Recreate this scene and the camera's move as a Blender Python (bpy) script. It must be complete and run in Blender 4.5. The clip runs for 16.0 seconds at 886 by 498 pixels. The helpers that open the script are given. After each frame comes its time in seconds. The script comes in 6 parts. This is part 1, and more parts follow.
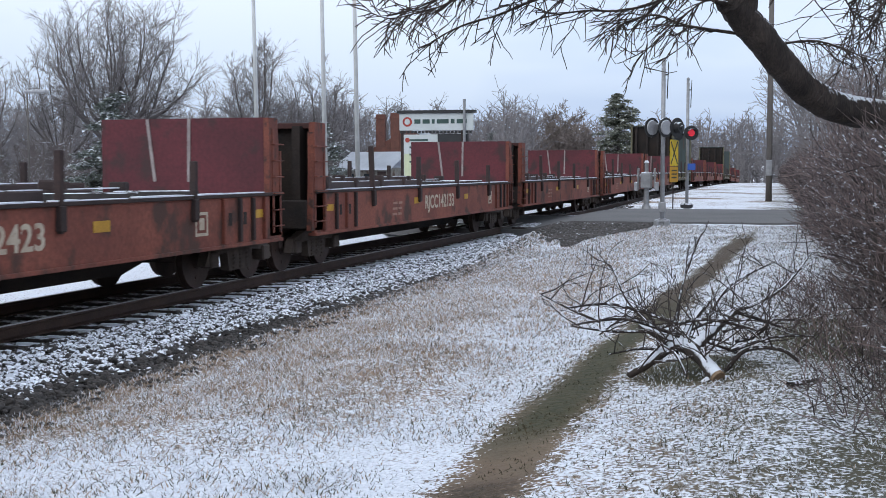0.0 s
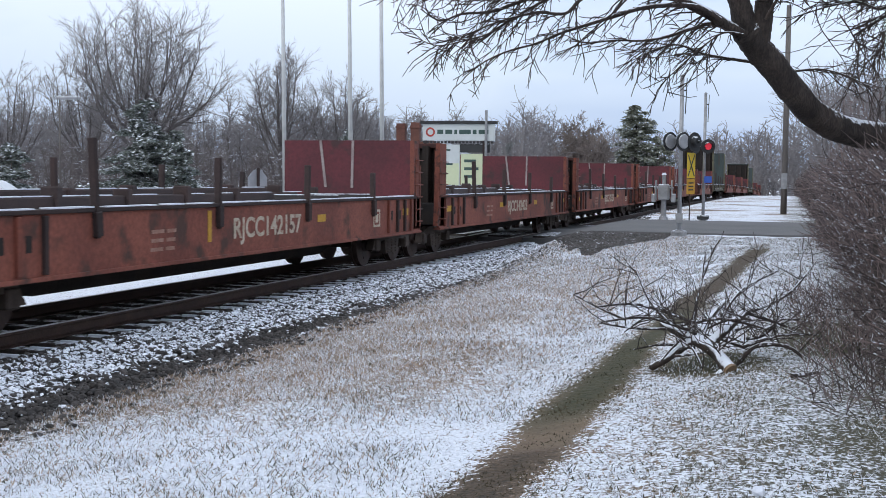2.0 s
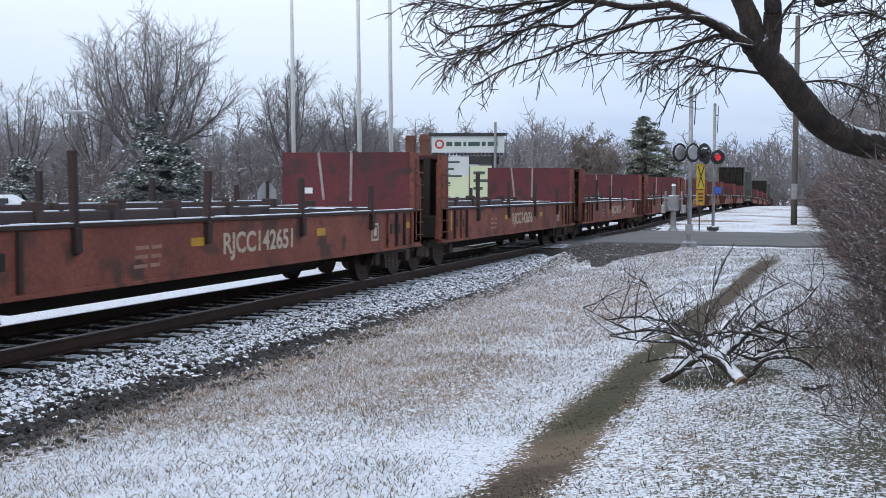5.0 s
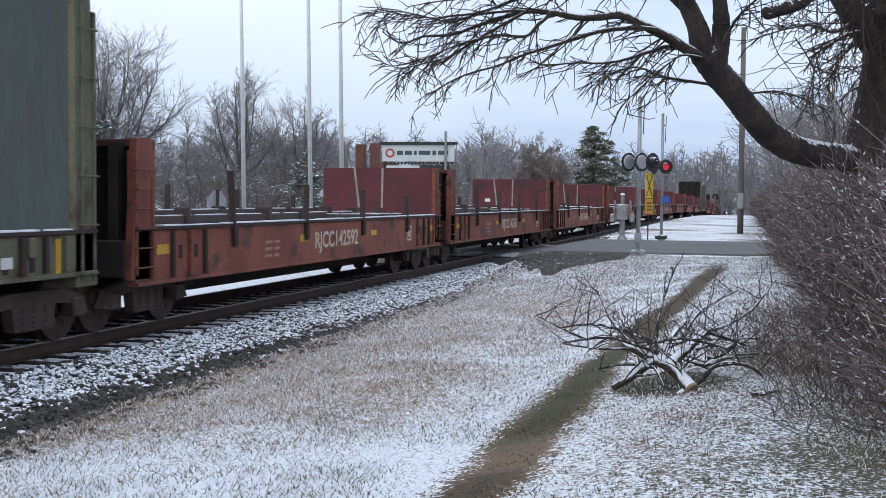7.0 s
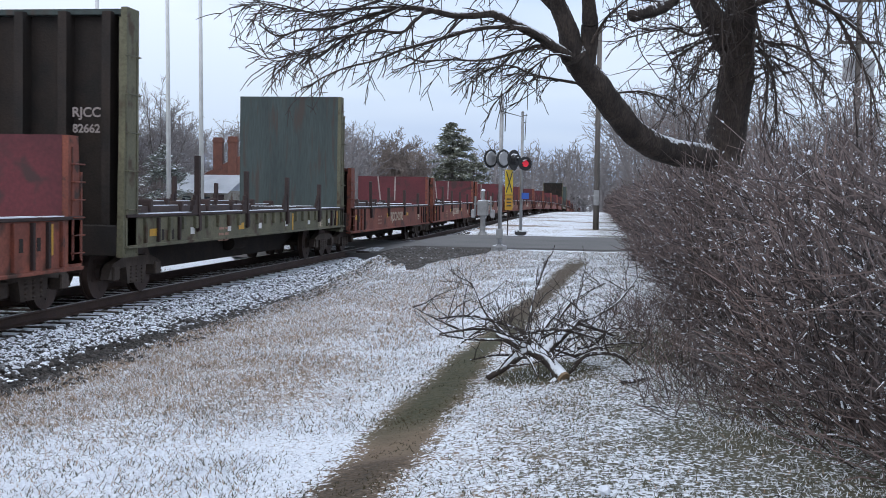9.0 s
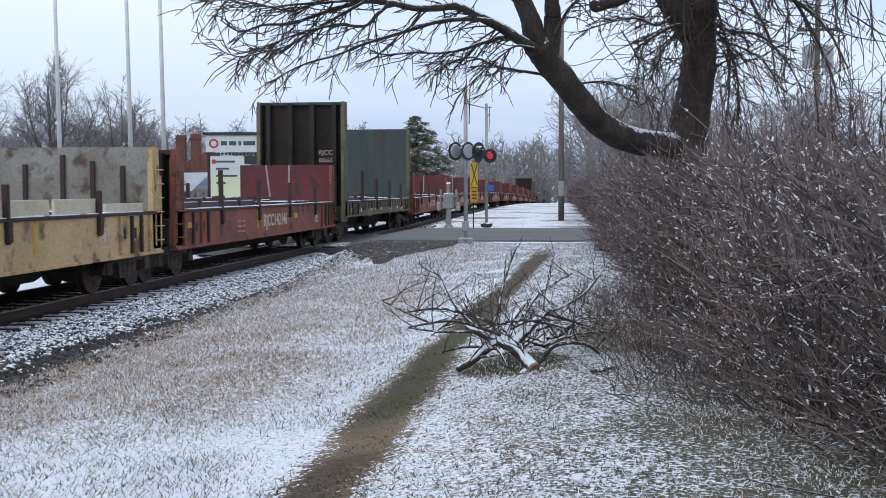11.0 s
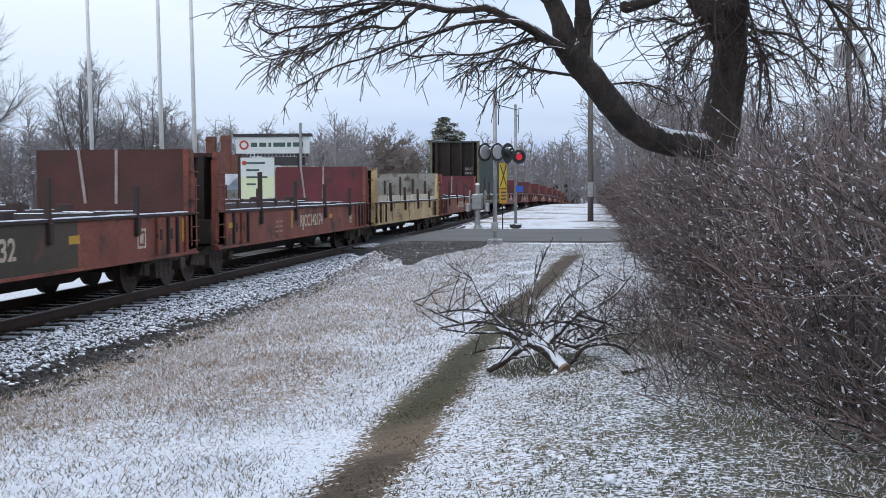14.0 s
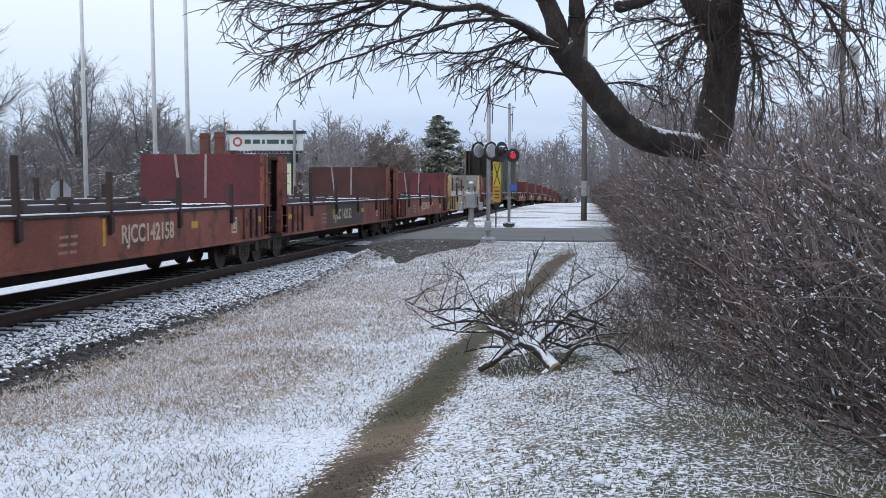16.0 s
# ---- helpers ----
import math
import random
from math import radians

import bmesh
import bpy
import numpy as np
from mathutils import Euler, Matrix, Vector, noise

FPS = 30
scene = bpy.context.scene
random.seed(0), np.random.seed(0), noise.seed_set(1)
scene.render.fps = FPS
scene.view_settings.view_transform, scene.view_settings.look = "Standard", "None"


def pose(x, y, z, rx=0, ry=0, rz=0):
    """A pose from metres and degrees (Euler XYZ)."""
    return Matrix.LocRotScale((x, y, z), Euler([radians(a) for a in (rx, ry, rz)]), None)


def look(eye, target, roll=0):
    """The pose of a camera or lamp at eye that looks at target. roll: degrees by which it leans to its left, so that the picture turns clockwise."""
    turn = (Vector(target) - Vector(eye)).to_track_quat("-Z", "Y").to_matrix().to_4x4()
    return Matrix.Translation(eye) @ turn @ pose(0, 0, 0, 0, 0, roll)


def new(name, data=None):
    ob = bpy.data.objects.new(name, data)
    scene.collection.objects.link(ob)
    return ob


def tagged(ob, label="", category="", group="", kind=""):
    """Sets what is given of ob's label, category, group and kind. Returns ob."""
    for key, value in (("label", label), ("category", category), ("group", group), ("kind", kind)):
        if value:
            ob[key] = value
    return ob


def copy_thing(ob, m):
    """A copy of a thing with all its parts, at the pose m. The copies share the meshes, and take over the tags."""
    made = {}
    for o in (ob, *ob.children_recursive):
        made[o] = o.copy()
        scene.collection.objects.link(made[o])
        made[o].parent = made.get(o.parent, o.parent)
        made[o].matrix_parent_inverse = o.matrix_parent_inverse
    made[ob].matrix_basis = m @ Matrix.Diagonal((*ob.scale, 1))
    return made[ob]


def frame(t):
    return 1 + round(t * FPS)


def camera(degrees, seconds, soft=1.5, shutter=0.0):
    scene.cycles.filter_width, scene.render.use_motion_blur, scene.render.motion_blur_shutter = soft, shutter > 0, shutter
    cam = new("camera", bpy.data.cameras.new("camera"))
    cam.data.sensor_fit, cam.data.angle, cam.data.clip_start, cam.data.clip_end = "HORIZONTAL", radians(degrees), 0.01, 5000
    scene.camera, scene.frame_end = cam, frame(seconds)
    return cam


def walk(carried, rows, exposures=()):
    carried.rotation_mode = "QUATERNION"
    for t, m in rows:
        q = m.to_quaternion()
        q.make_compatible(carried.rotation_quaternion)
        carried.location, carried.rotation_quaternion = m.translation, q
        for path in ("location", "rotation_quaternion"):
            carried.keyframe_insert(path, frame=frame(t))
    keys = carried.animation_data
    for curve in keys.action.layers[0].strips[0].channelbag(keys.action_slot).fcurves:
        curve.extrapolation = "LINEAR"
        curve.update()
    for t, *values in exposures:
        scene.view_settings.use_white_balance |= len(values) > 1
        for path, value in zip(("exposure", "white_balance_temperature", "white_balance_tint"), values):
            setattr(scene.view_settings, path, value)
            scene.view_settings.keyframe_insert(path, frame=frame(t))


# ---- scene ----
# camera: seconds, eye, target, roll
PATH = [
    (0, (0.107, 2.473, 1.717), (-0.453, 4.388, 1.572), -0.2),
    (0.5, (0.128, 1.968, 1.735), (-0.427, 3.885, 1.596), 0.07),
    (1, (0.13, 1.959, 1.733), (-0.442, 3.87, 1.595), 0.29),
    (1.5, (0.168, 1.531, 1.754), (-0.408, 3.441, 1.622), 0.62),
    (2, (0.188, 1.281, 1.761), (-0.396, 3.19, 1.63), 0.52),
    (2.5, (0.193, 1.29, 1.758), (-0.402, 3.195, 1.629), 0.32),
    (3, (0.19, 1.306, 1.761), (-0.404, 3.211, 1.635), 0.4),
    (3.5, (0.187, 1.299, 1.762), (-0.407, 3.205, 1.64), 0.3),
    (4, (0.187, 1.298, 1.765), (-0.405, 3.205, 1.647), 0.18),
    (6.3, (0.185, 1.295, 1.779), (-0.424, 3.197, 1.679), 0.4),
    (6.5, (0.18, 1.288, 1.776), (-0.385, 3.204, 1.68), 0.32),
    (7, (0.164, 1.253, 1.772), (-0.355, 3.183, 1.676), 0.34),
    (7.5, (0.114, 1.198, 1.78), (-0.362, 3.137, 1.682), 0.06),
    (8, (0.053, 1.085, 1.779), (-0.315, 3.049, 1.677), 0.57),
    (8.5, (0.028, 1.085, 1.765), (-0.293, 3.056, 1.665), 0.85),
    (9, (0.015, 1.074, 1.753), (-0.268, 3.051, 1.652), 0.87),
    (11.5, (-0.006, 1.068, 1.748), (-0.23, 3.052, 1.634), -0.25),
    (12, (-0.012, 1.046, 1.749), (-0.274, 3.025, 1.634), -0.29),
    (12.5, (-0.014, 1.04, 1.747), (-0.283, 3.019, 1.631), -0.38),
    (13, (-0.017, 1.052, 1.749), (-0.29, 3.03, 1.636), -0.35),
    (13.5, (-0.019, 1.063, 1.748), (-0.292, 3.041, 1.637), -0.31),
    (14, (-0.016, 1.033, 1.752), (-0.29, 3.011, 1.642), -0.29),
    (14.5, (-0.015, 1.053, 1.752), (-0.289, 3.031, 1.641), -0.2),
    (15, (-0.007, 1.049, 1.75), (-0.281, 3.027, 1.636), -0.06),
    (15.5, (-0.008, 1.029, 1.755), (-0.277, 3.008, 1.637), 0.12),
    (16, (-0.004, 1.049, 1.755), (-0.267, 3.028, 1.642), 0.12),
]
cam = camera(41.0, 16.0, soft=0.9, shutter=0.12)
walk(cam, [(t, look(eye, target, roll)) for t, eye, target, roll in PATH], exposures=[(0.0, 0.0), (16.0, 0.0)])

# overcast winter sky and a very soft sun
world = bpy.data.worlds.new("overcast_sky")
scene.world = world
world.use_nodes = True
wn, wl = world.node_tree.nodes, world.node_tree.links
wn.clear()
w_out = wn.new("ShaderNodeOutputWorld")
w_bg = wn.new("ShaderNodeBackground")
w_sky = wn.new("ShaderNodeTexSky")
w_sky.sky_type, w_sky.sun_disc = "NISHITA", False
w_sky.sun_elevation, w_sky.sun_rotation = radians(35), radians(200)
w_co = wn.new("ShaderNodeTexCoord")
w_map = wn.new("ShaderNodeMapping")
w_map.inputs["Scale"].default_value = (1.0, 1.0, 4.0)
w_map.inputs["Location"].default_value = (0.35, 0.1, 0.2)
w_noise = wn.new("ShaderNodeTexNoise")
w_noise.inputs["Scale"].default_value = 1.6
w_noise.inputs["Detail"].default_value = 4.0
w_ramp = wn.new("ShaderNodeValToRGB")
w_ramp.color_ramp.elements[0].position, w_ramp.color_ramp.elements[0].color = 0.42, (0.505, 0.615, 0.835, 1)
w_ramp.color_ramp.elements[1].position, w_ramp.color_ramp.elements[1].color = 0.60, (0.78, 0.845, 0.95, 1)
w_sep = wn.new("ShaderNodeSeparateXYZ")
w_low = wn.new("ShaderNodeValToRGB")
w_low.color_ramp.elements[0].position, w_low.color_ramp.elements[0].color = 0.02, (0.54, 0.61, 0.73, 1)
w_low.color_ramp.elements[1].position, w_low.color_ramp.elements[1].color = 0.26, (1.18, 1.16, 1.12, 1)
w_mul = wn.new("ShaderNodeMix")
w_mul.data_type, w_mul.blend_type = "RGBA", "MULTIPLY"
w_mul.inputs["Factor"].default_value = 1.0
w_scale = wn.new("ShaderNodeMix")
w_scale.data_type, w_scale.blend_type = "RGBA", "MULTIPLY"
w_scale.inputs["Factor"].default_value = 1.0
w_scale.inputs["B"].default_value = (0.1, 0.1, 0.1, 1)
w_mix = wn.new("ShaderNodeMix")
w_mix.data_type = "RGBA"
w_mix.inputs["Factor"].default_value = 0.88
wl.new(w_co.outputs["Generated"], w_map.inputs["Vector"])
wl.new(w_map.outputs["Vector"], w_noise.inputs["Vector"])
wl.new(w_noise.outputs["Fac"], w_ramp.inputs["Fac"])
wl.new(w_co.outputs["Generated"], w_sep.inputs["Vector"])
wl.new(w_sep.outputs["Z"], w_low.inputs["Fac"])
wl.new(w_ramp.outputs["Color"], w_mul.inputs["A"])
wl.new(w_low.outputs["Color"], w_mul.inputs["B"])
wl.new(w_sky.outputs["Color"], w_scale.inputs["A"])
wl.new(w_scale.outputs["Result"], w_mix.inputs["A"])
wl.new(w_mul.outputs["Result"], w_mix.inputs["B"])
wl.new(w_mix.outputs["Result"], w_bg.inputs["Color"])
w_bg.inputs["Strength"].default_value = 1.36
wl.new(w_bg.outputs["Background"], w_out.inputs["Surface"])
sun = new("sun", bpy.data.lights.new("sun", "SUN"))
sun.data.energy, sun.data.angle, sun.data.color = 0.6, radians(40), (1.0, 0.97, 0.92)
sun.matrix_world = look((-5, -12, 12), (0, 0, 0))


# ---- materials ----
def material(name, a, b, scale=3.0, rough=0.8, metal=0.0, bump=0.2, fine=40.0, grit=0.25, snow=0.0, rust=None, rust_amount=0.0, streak=1.0, emit=None, random_tint=0.0, island=0.0, frost=0.0):
    """Two colours mixed by broad noise, darkened and lightened by fine noise; optional rust patches and snow on upward faces."""
    m = bpy.data.materials.new(name)
    m.use_nodes = True
    n, l = m.node_tree.nodes, m.node_tree.links
    bsdf = n["Principled BSDF"]
    co = n.new("ShaderNodeTexCoord")
    info = n.new("ShaderNodeObjectInfo")
    off = n.new("ShaderNodeVectorMath")
    off.operation = "MULTIPLY_ADD"
    off.inputs[1].default_value = (1, 1, streak)
    comb = n.new("ShaderNodeCombineXYZ")
    mulr = n.new("ShaderNodeMath")
    mulr.operation = "MULTIPLY"
    mulr.inputs[1].default_value = 37.0
    l.new(info.outputs["Random"], mulr.inputs[0])
    for k in range(3):
        l.new(mulr.outputs[0], comb.inputs[k])
    l.new(co.outputs["Object"], off.inputs[0])
    l.new(comb.outputs[0], off.inputs[2])

    def tex(s, detail=5.0):
        t = n.new("ShaderNodeTexNoise")
        t.inputs["Scale"].default_value, t.inputs["Detail"].default_value = s, detail
        l.new(off.outputs[0], t.inputs["Vector"])
        return t

    def step(src, lo, hi):
        r = n.new("ShaderNodeMapRange")
        r.inputs["From Min"].default_value, r.inputs["From Max"].default_value = lo, hi
        l.new(src, r.inputs["Value"])
        return r.outputs["Result"]

    def mixed(f, ca, cb, blend="MIX"):
        x = n.new("ShaderNodeMix")
        x.data_type, x.blend_type = "RGBA", blend
        for key, v in (("Factor", f), ("A", ca), ("B", cb)):
            if isinstance(v, (int, float)):
                x.inputs[key].default_value = v
            elif isinstance(v, tuple):
                x.inputs[key].default_value = (*v[:3], 1)
            else:
                l.new(v, x.inputs[key])
        return x.outputs["Result"]

    broad, small = tex(scale), tex(fine, 3.0)
    col = mixed(step(broad.outputs["Fac"], 0.35, 0.65), a, b)
    col = mixed(step(small.outputs["Fac"], 0.3, 0.7), col, mixed(1.0, col, (1 - grit,) * 3, "MULTIPLY"))
    if random_tint:
        tint = n.new("ShaderNodeMapRange")
        tint.inputs["To Min"].default_value, tint.inputs["To Max"].default_value = 1 - random_tint, 1 + random_tint
        l.new(info.outputs["Random"], tint.inputs["Value"])
        cc = n.new("ShaderNodeCombineColor")
        for k in range(3):
            l.new(tint.outputs["Result"], cc.inputs[k])
        col = mixed(1.0, col, cc.outputs["Color"], "MULTIPLY")
    if rust:
        r = tex(scale * 2.3, 8.0)
        col = mixed(step(r.outputs["Fac"], 0.62 - 0.25 * rust_amount, 0.72 - 0.2 * rust_amount), col, rust)
    if snow:
        g = n.new("ShaderNodeNewGeometry")
        sep = n.new("ShaderNodeSeparateXYZ")
        l.new(g.outputs["Normal"], sep.inputs[0])
        s2 = tex(fine * 0.4, 4.0)
        add = n.new("ShaderNodeMath")
        add.operation = "MULTIPLY_ADD"
        add.inputs[1].default_value = 1.6
        l.new(s2.outputs["Fac"], add.inputs[0])
        l.new(sep.outputs["Z"], add.inputs[2])
        f = step(add.outputs[0], 1.75 - snow * 0.9, 1.95 - snow * 0.9)
        col = mixed(f, col, (0.78, 0.81, 0.86))
    if frost:
        g3 = n.new("ShaderNodeNewGeometry")
        col = mixed(step(g3.outputs["Random Per Island"], frost - 0.06, frost + 0.06), col, (0.74, 0.76, 0.81))
    if island:
        g2 = n.new("ShaderNodeNewGeometry")
        ir = n.new("ShaderNodeMapRange")
        ir.inputs["To Min"].default_value, ir.inputs["To Max"].default_value = 1 - island, 1 + island
        l.new(g2.outputs["Random Per Island"], ir.inputs["Value"])
        ic = n.new("ShaderNodeCombineColor")
        for k in range(3):
            l.new(ir.outputs["Result"], ic.inputs[k])
        col = mixed(1.0, col, ic.outputs["Color"], "MULTIPLY")
    l.new(col, bsdf.inputs["Base Color"])
    bsdf.inputs["Roughness"].default_value, bsdf.inputs["Metallic"].default_value = rough, metal
    if bump:
        bp = n.new("ShaderNodeBump")
        bp.inputs["Strength"].default_value, bp.inputs["Distance"].default_value = bump, 0.02
        l.new(small.outputs["Fac"], bp.inputs["Height"])
        l.new(bp.outputs["Normal"], bsdf.inputs["Normal"])
    if emit:
        bsdf.inputs["Emission Color"].default_value = (*emit[:3], 1)
        bsdf.inputs["Emission Strength"].default_value = emit[3]
    return m


DARK_RUST = (0.045, 0.022, 0.015)
M_RED = material("faded_red_paint", (0.30, 0.092, 0.058), (0.20, 0.058, 0.039), 0.9, 0.8, 0, 0.2, 22, 0.35, rust=(0.075, 0.035, 0.025), rust_amount=0.32)
M_RED_PANEL = material("dark_red_panel_paint", (0.125, 0.020, 0.026), (0.086, 0.0155, 0.020), 0.9, 0.75, 0, 0.2, 18, 0.3, rust=(0.045, 0.018, 0.017), rust_amount=0.25)
M_BROWN_PANEL = material("rusty_brown_panel", (0.085, 0.028, 0.022), (0.055, 0.02, 0.017), 1.2, 0.85, 0, 0.2, 25, 0.3, rust=DARK_RUST, rust_amount=0.4)
M_OLIVE = material("patched_olive_paint", (0.055, 0.05, 0.035), (0.085, 0.06, 0.04), 0.6, 0.8, 0, 0.2, 25, 0.3, rust=(0.16, 0.06, 0.04), rust_amount=0.3)
M_YELLOW_CAR = material("faded_cream_yellow_paint", (0.60, 0.43, 0.22), (0.47, 0.32, 0.16), 1.0, 0.75, 0, 0.15, 25, 0.3, rust=(0.14, 0.075, 0.04), rust_amount=0.3)
M_CREAM = material("cream_painted_board", (0.62, 0.55, 0.42), (0.5, 0.43, 0.32), 2.0, 0.8, 0, 0.1, 25, 0.25)
M_GREY_PANEL = material("weathered_grey_panel", (0.26, 0.25, 0.22), (0.17, 0.155, 0.13), 1.3, 0.85, 0, 0.2, 20, 0.3, rust=(0.08, 0.05, 0.035), rust_amount=0.35)
M_GREEN = material("weathered_green_paint", (0.046, 0.064, 0.060), (0.030, 0.043, 0.041), 2.2, 0.7, 0, 0.15, 25, 0.3, rust=(0.045, 0.034, 0.027), rust_amount=0.3, streak=0.12)
M_GREEN_SIDE = material("grimy_green_sill_paint", (0.16, 0.148, 0.09), (0.105, 0.10, 0.063), 1.1, 0.8, 0, 0.2, 25, 0.3, rust=(0.06, 0.035, 0.02), rust_amount=0.3)
M_GRIME = material("black_grime_steel", (0.022, 0.018, 0.016), (0.04, 0.028, 0.022), 2.0, 0.85, 0.2, 0.3, 30, 0.3)
M_TRUCK = material("dusty_brown_cast_steel", (0.06, 0.042, 0.033), (0.10, 0.075, 0.06), 3.0, 0.85, 0.1, 0.3, 30, 0.3)
M_WHEEL = material("dark_wheel_steel", (0.05, 0.032, 0.026), (0.08, 0.05, 0.04), 3.0, 0.6, 0.4, 0.2, 30, 0.2)
M_STAKE = material("dark_rusty_stake", (0.05, 0.028, 0.024), (0.035, 0.022, 0.02), 2.0, 0.85, 0, 0.2, 30, 0.3)
M_DECK = material("dark_deck_with_snow", (0.055, 0.045, 0.04), (0.035, 0.03, 0.028), 2.0, 0.9, 0, 0.3, 20, 0.3, snow=0.55)
M_SNOW = material("fresh_snow", (0.80, 0.83, 0.88), (0.72, 0.75, 0.82), 3.0, 0.9, 0, 0.4, 30, 0.06)
M_LETTER = material("faded_cream_lettering", (0.62, 0.52, 0.40), (0.50, 0.40, 0.30), 6.0, 0.8, 0, 0.0, 40, 0.2, rust=(0.3, 0.12, 0.08), rust_amount=0.05)
M_STENCIL = material("worn_stencil_paint", (0.34, 0.17, 0.12), (0.42, 0.24, 0.18), 6.0, 0.8, 0, 0.0, 40, 0.3)
M_REFLECT = material("yellow_reflector", (0.62, 0.34, 0.03), (0.52, 0.27, 0.025), 4.0, 0.6, 0, 0.0, 40, 0.25)
M_STRAP = material("pale_grey_strap", (0.33, 0.28, 0.26), (0.24, 0.19, 0.18), 5.0, 0.7, 0, 0.1, 40, 0.2)
M_ORANGE = material("weathered_orange_edge", (0.24, 0.066, 0.038), (0.155, 0.042, 0.027), 2.0, 0.75, 0, 0.2, 30, 0.3, rust=DARK_RUST, rust_amount=0.25)
M_LOCO = material("locomotive_red_paint", (0.42, 0.02, 0.03), (0.34, 0.016, 0.024), 1.0, 0.45, 0, 0.05, 30, 0.12)
M_WHITE = material("white_paint", (0.72, 0.72, 0.70), (0.62, 0.62, 0.6), 3.0, 0.6, 0, 0.05, 30, 0.1)
M_RAIL = material("rail_steel", (0.085, 0.05, 0.036), (0.06, 0.036, 0.028), 4.0, 0.6, 0.4, 0.15, 40, 0.25)
M_RAILTOP = material("polished_rail_head", (0.34, 0.32, 0.31), (0.28, 0.26, 0.25), 4.0, 0.3, 0.9, 0.05, 40, 0.1)
M_TIE = material("creosoted_timber", (0.05, 0.04, 0.034), (0.075, 0.06, 0.05), 3.0, 0.9, 0, 0.4, 30, 0.35, snow=0.05, random_tint=0.25)
M_STONE = material("ballast_stone_with_snow", (0.15, 0.14, 0.135), (0.08, 0.075, 0.07), 6.0, 0.9, 0, 0.3, 40, 0.3, snow=0.58, island=0.3)
M_DARKSTONE = material("dark_wet_gravel", (0.082, 0.072, 0.066), (0.045, 0.04, 0.037), 6.0, 0.85, 0, 0.3, 40, 0.3, snow=0.0, island=0.5)
M_PATCH = material("dark_gravel_with_snow_crumbs", (0.085, 0.075, 0.07), (0.05, 0.045, 0.042), 1.0, 0.85, 0, 0.3, 12, 0.3, snow=-0.2)
M_ASPHALT = material("worn_asphalt", (0.135, 0.13, 0.128), (0.10, 0.098, 0.097), 0.5, 0.85, 0, 0.3, 30, 0.2)
M_GALV = material("galvanised_steel", (0.36, 0.36, 0.36), (0.27, 0.27, 0.275), 4.0, 0.5, 0.5, 0.05, 30, 0.15, snow=0.2)
M_ALU = material("dull_aluminium", (0.42, 0.42, 0.43), (0.34, 0.34, 0.35), 4.0, 0.5, 0.4, 0.05, 30, 0.12, snow=0.3)
M_BLACK = material("black_enamel", (0.018, 0.018, 0.019), (0.028, 0.028, 0.028), 3.0, 0.5, 0, 0.1, 30, 0.2, snow=0.3)
M_SIGN_YELLOW = material("yellow_sign_sheeting", (0.80, 0.55, 0.02), (0.72, 0.48, 0.02), 3.0, 0.45, 0, 0.0, 30, 0.05)
M_SIGN_AMBER = material("amber_sign_sheeting", (0.68, 0.36, 0.02), (0.6, 0.3, 0.02), 3.0, 0.5, 0, 0.0, 30, 0.1)
M_BLUE = material("blue_sign", (0.03, 0.12, 0.5), (0.03, 0.1, 0.42), 3.0, 0.5, 0, 0.0, 30, 0.1)
M_LENS_RED = material("lit_red_lens", (0.6, 0.01, 0.02), (0.5, 0.01, 0.02), 3.0, 0.3, 0, 0.0, 30, 0.1, emit=(1.0, 0.05, 0.10, 0.4))
M_LENS_DARK = material("unlit_red_lens", (0.06, 0.012, 0.014), (0.05, 0.01, 0.012), 3.0, 0.25, 0, 0.0, 30, 0.1)
M_BARK = material("dark_wet_bark_with_snow", (0.088, 0.066, 0.055), (0.035, 0.027, 0.023), 7.0, 0.9, 0, 1.0, 60, 0.6, snow=0.46, streak=0.3)
M_TWIG = material("dark_twig_bark", (0.060, 0.044, 0.038), (0.040, 0.030, 0.026), 2.0, 0.9, 0, 0.2, 30, 0.3, snow=0.06)
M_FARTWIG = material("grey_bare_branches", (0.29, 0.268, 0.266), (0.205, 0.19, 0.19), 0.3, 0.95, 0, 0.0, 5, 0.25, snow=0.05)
M_FARLIMB = material("dark_grey_limbs", (0.165, 0.145, 0.14), (0.11, 0.096, 0.092), 0.8, 0.95, 0, 0.0, 8, 0.3, snow=0.05)
M_SHRUB = material("pale_brown_shrub_twigs", (0.25, 0.205, 0.18), (0.18, 0.15, 0.135), 0.3, 0.95, 0, 0.0, 5, 0.2)
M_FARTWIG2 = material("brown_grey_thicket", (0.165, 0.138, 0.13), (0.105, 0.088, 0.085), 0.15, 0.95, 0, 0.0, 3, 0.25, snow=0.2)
M_HEDGE = material("reddish_brown_hedge_twigs", (0.180, 0.132, 0.122), (0.122, 0.103, 0.102), 1.2, 0.9, 0, 0.0, 20, 0.3, snow=0.16, island=0.8)
# dark colour for the shaded depth of the hedge
M_HEDGE_DEEP = material("hedge_inner_shade", (0.09, 0.068, 0.062), (0.05, 0.04, 0.037), 3.0, 0.95, 0, 0.6, 20, 0.4)
M_NEEDLE = material("snow_dusted_needles", (0.27, 0.295, 0.255), (0.18, 0.205, 0.175), 0.8, 0.9, 0, 0.0, 14, 0.35, snow=0.14, island=0.45)
# far needles: base colour lightened and greyed to carry the distance haze
M_NEEDLE2 = material("haze_paled_green_needles", (0.36, 0.37, 0.29), (0.25, 0.26, 0.20), 0.5, 0.9, 0, 0.0, 10, 0.3, snow=0.02, island=0.5)
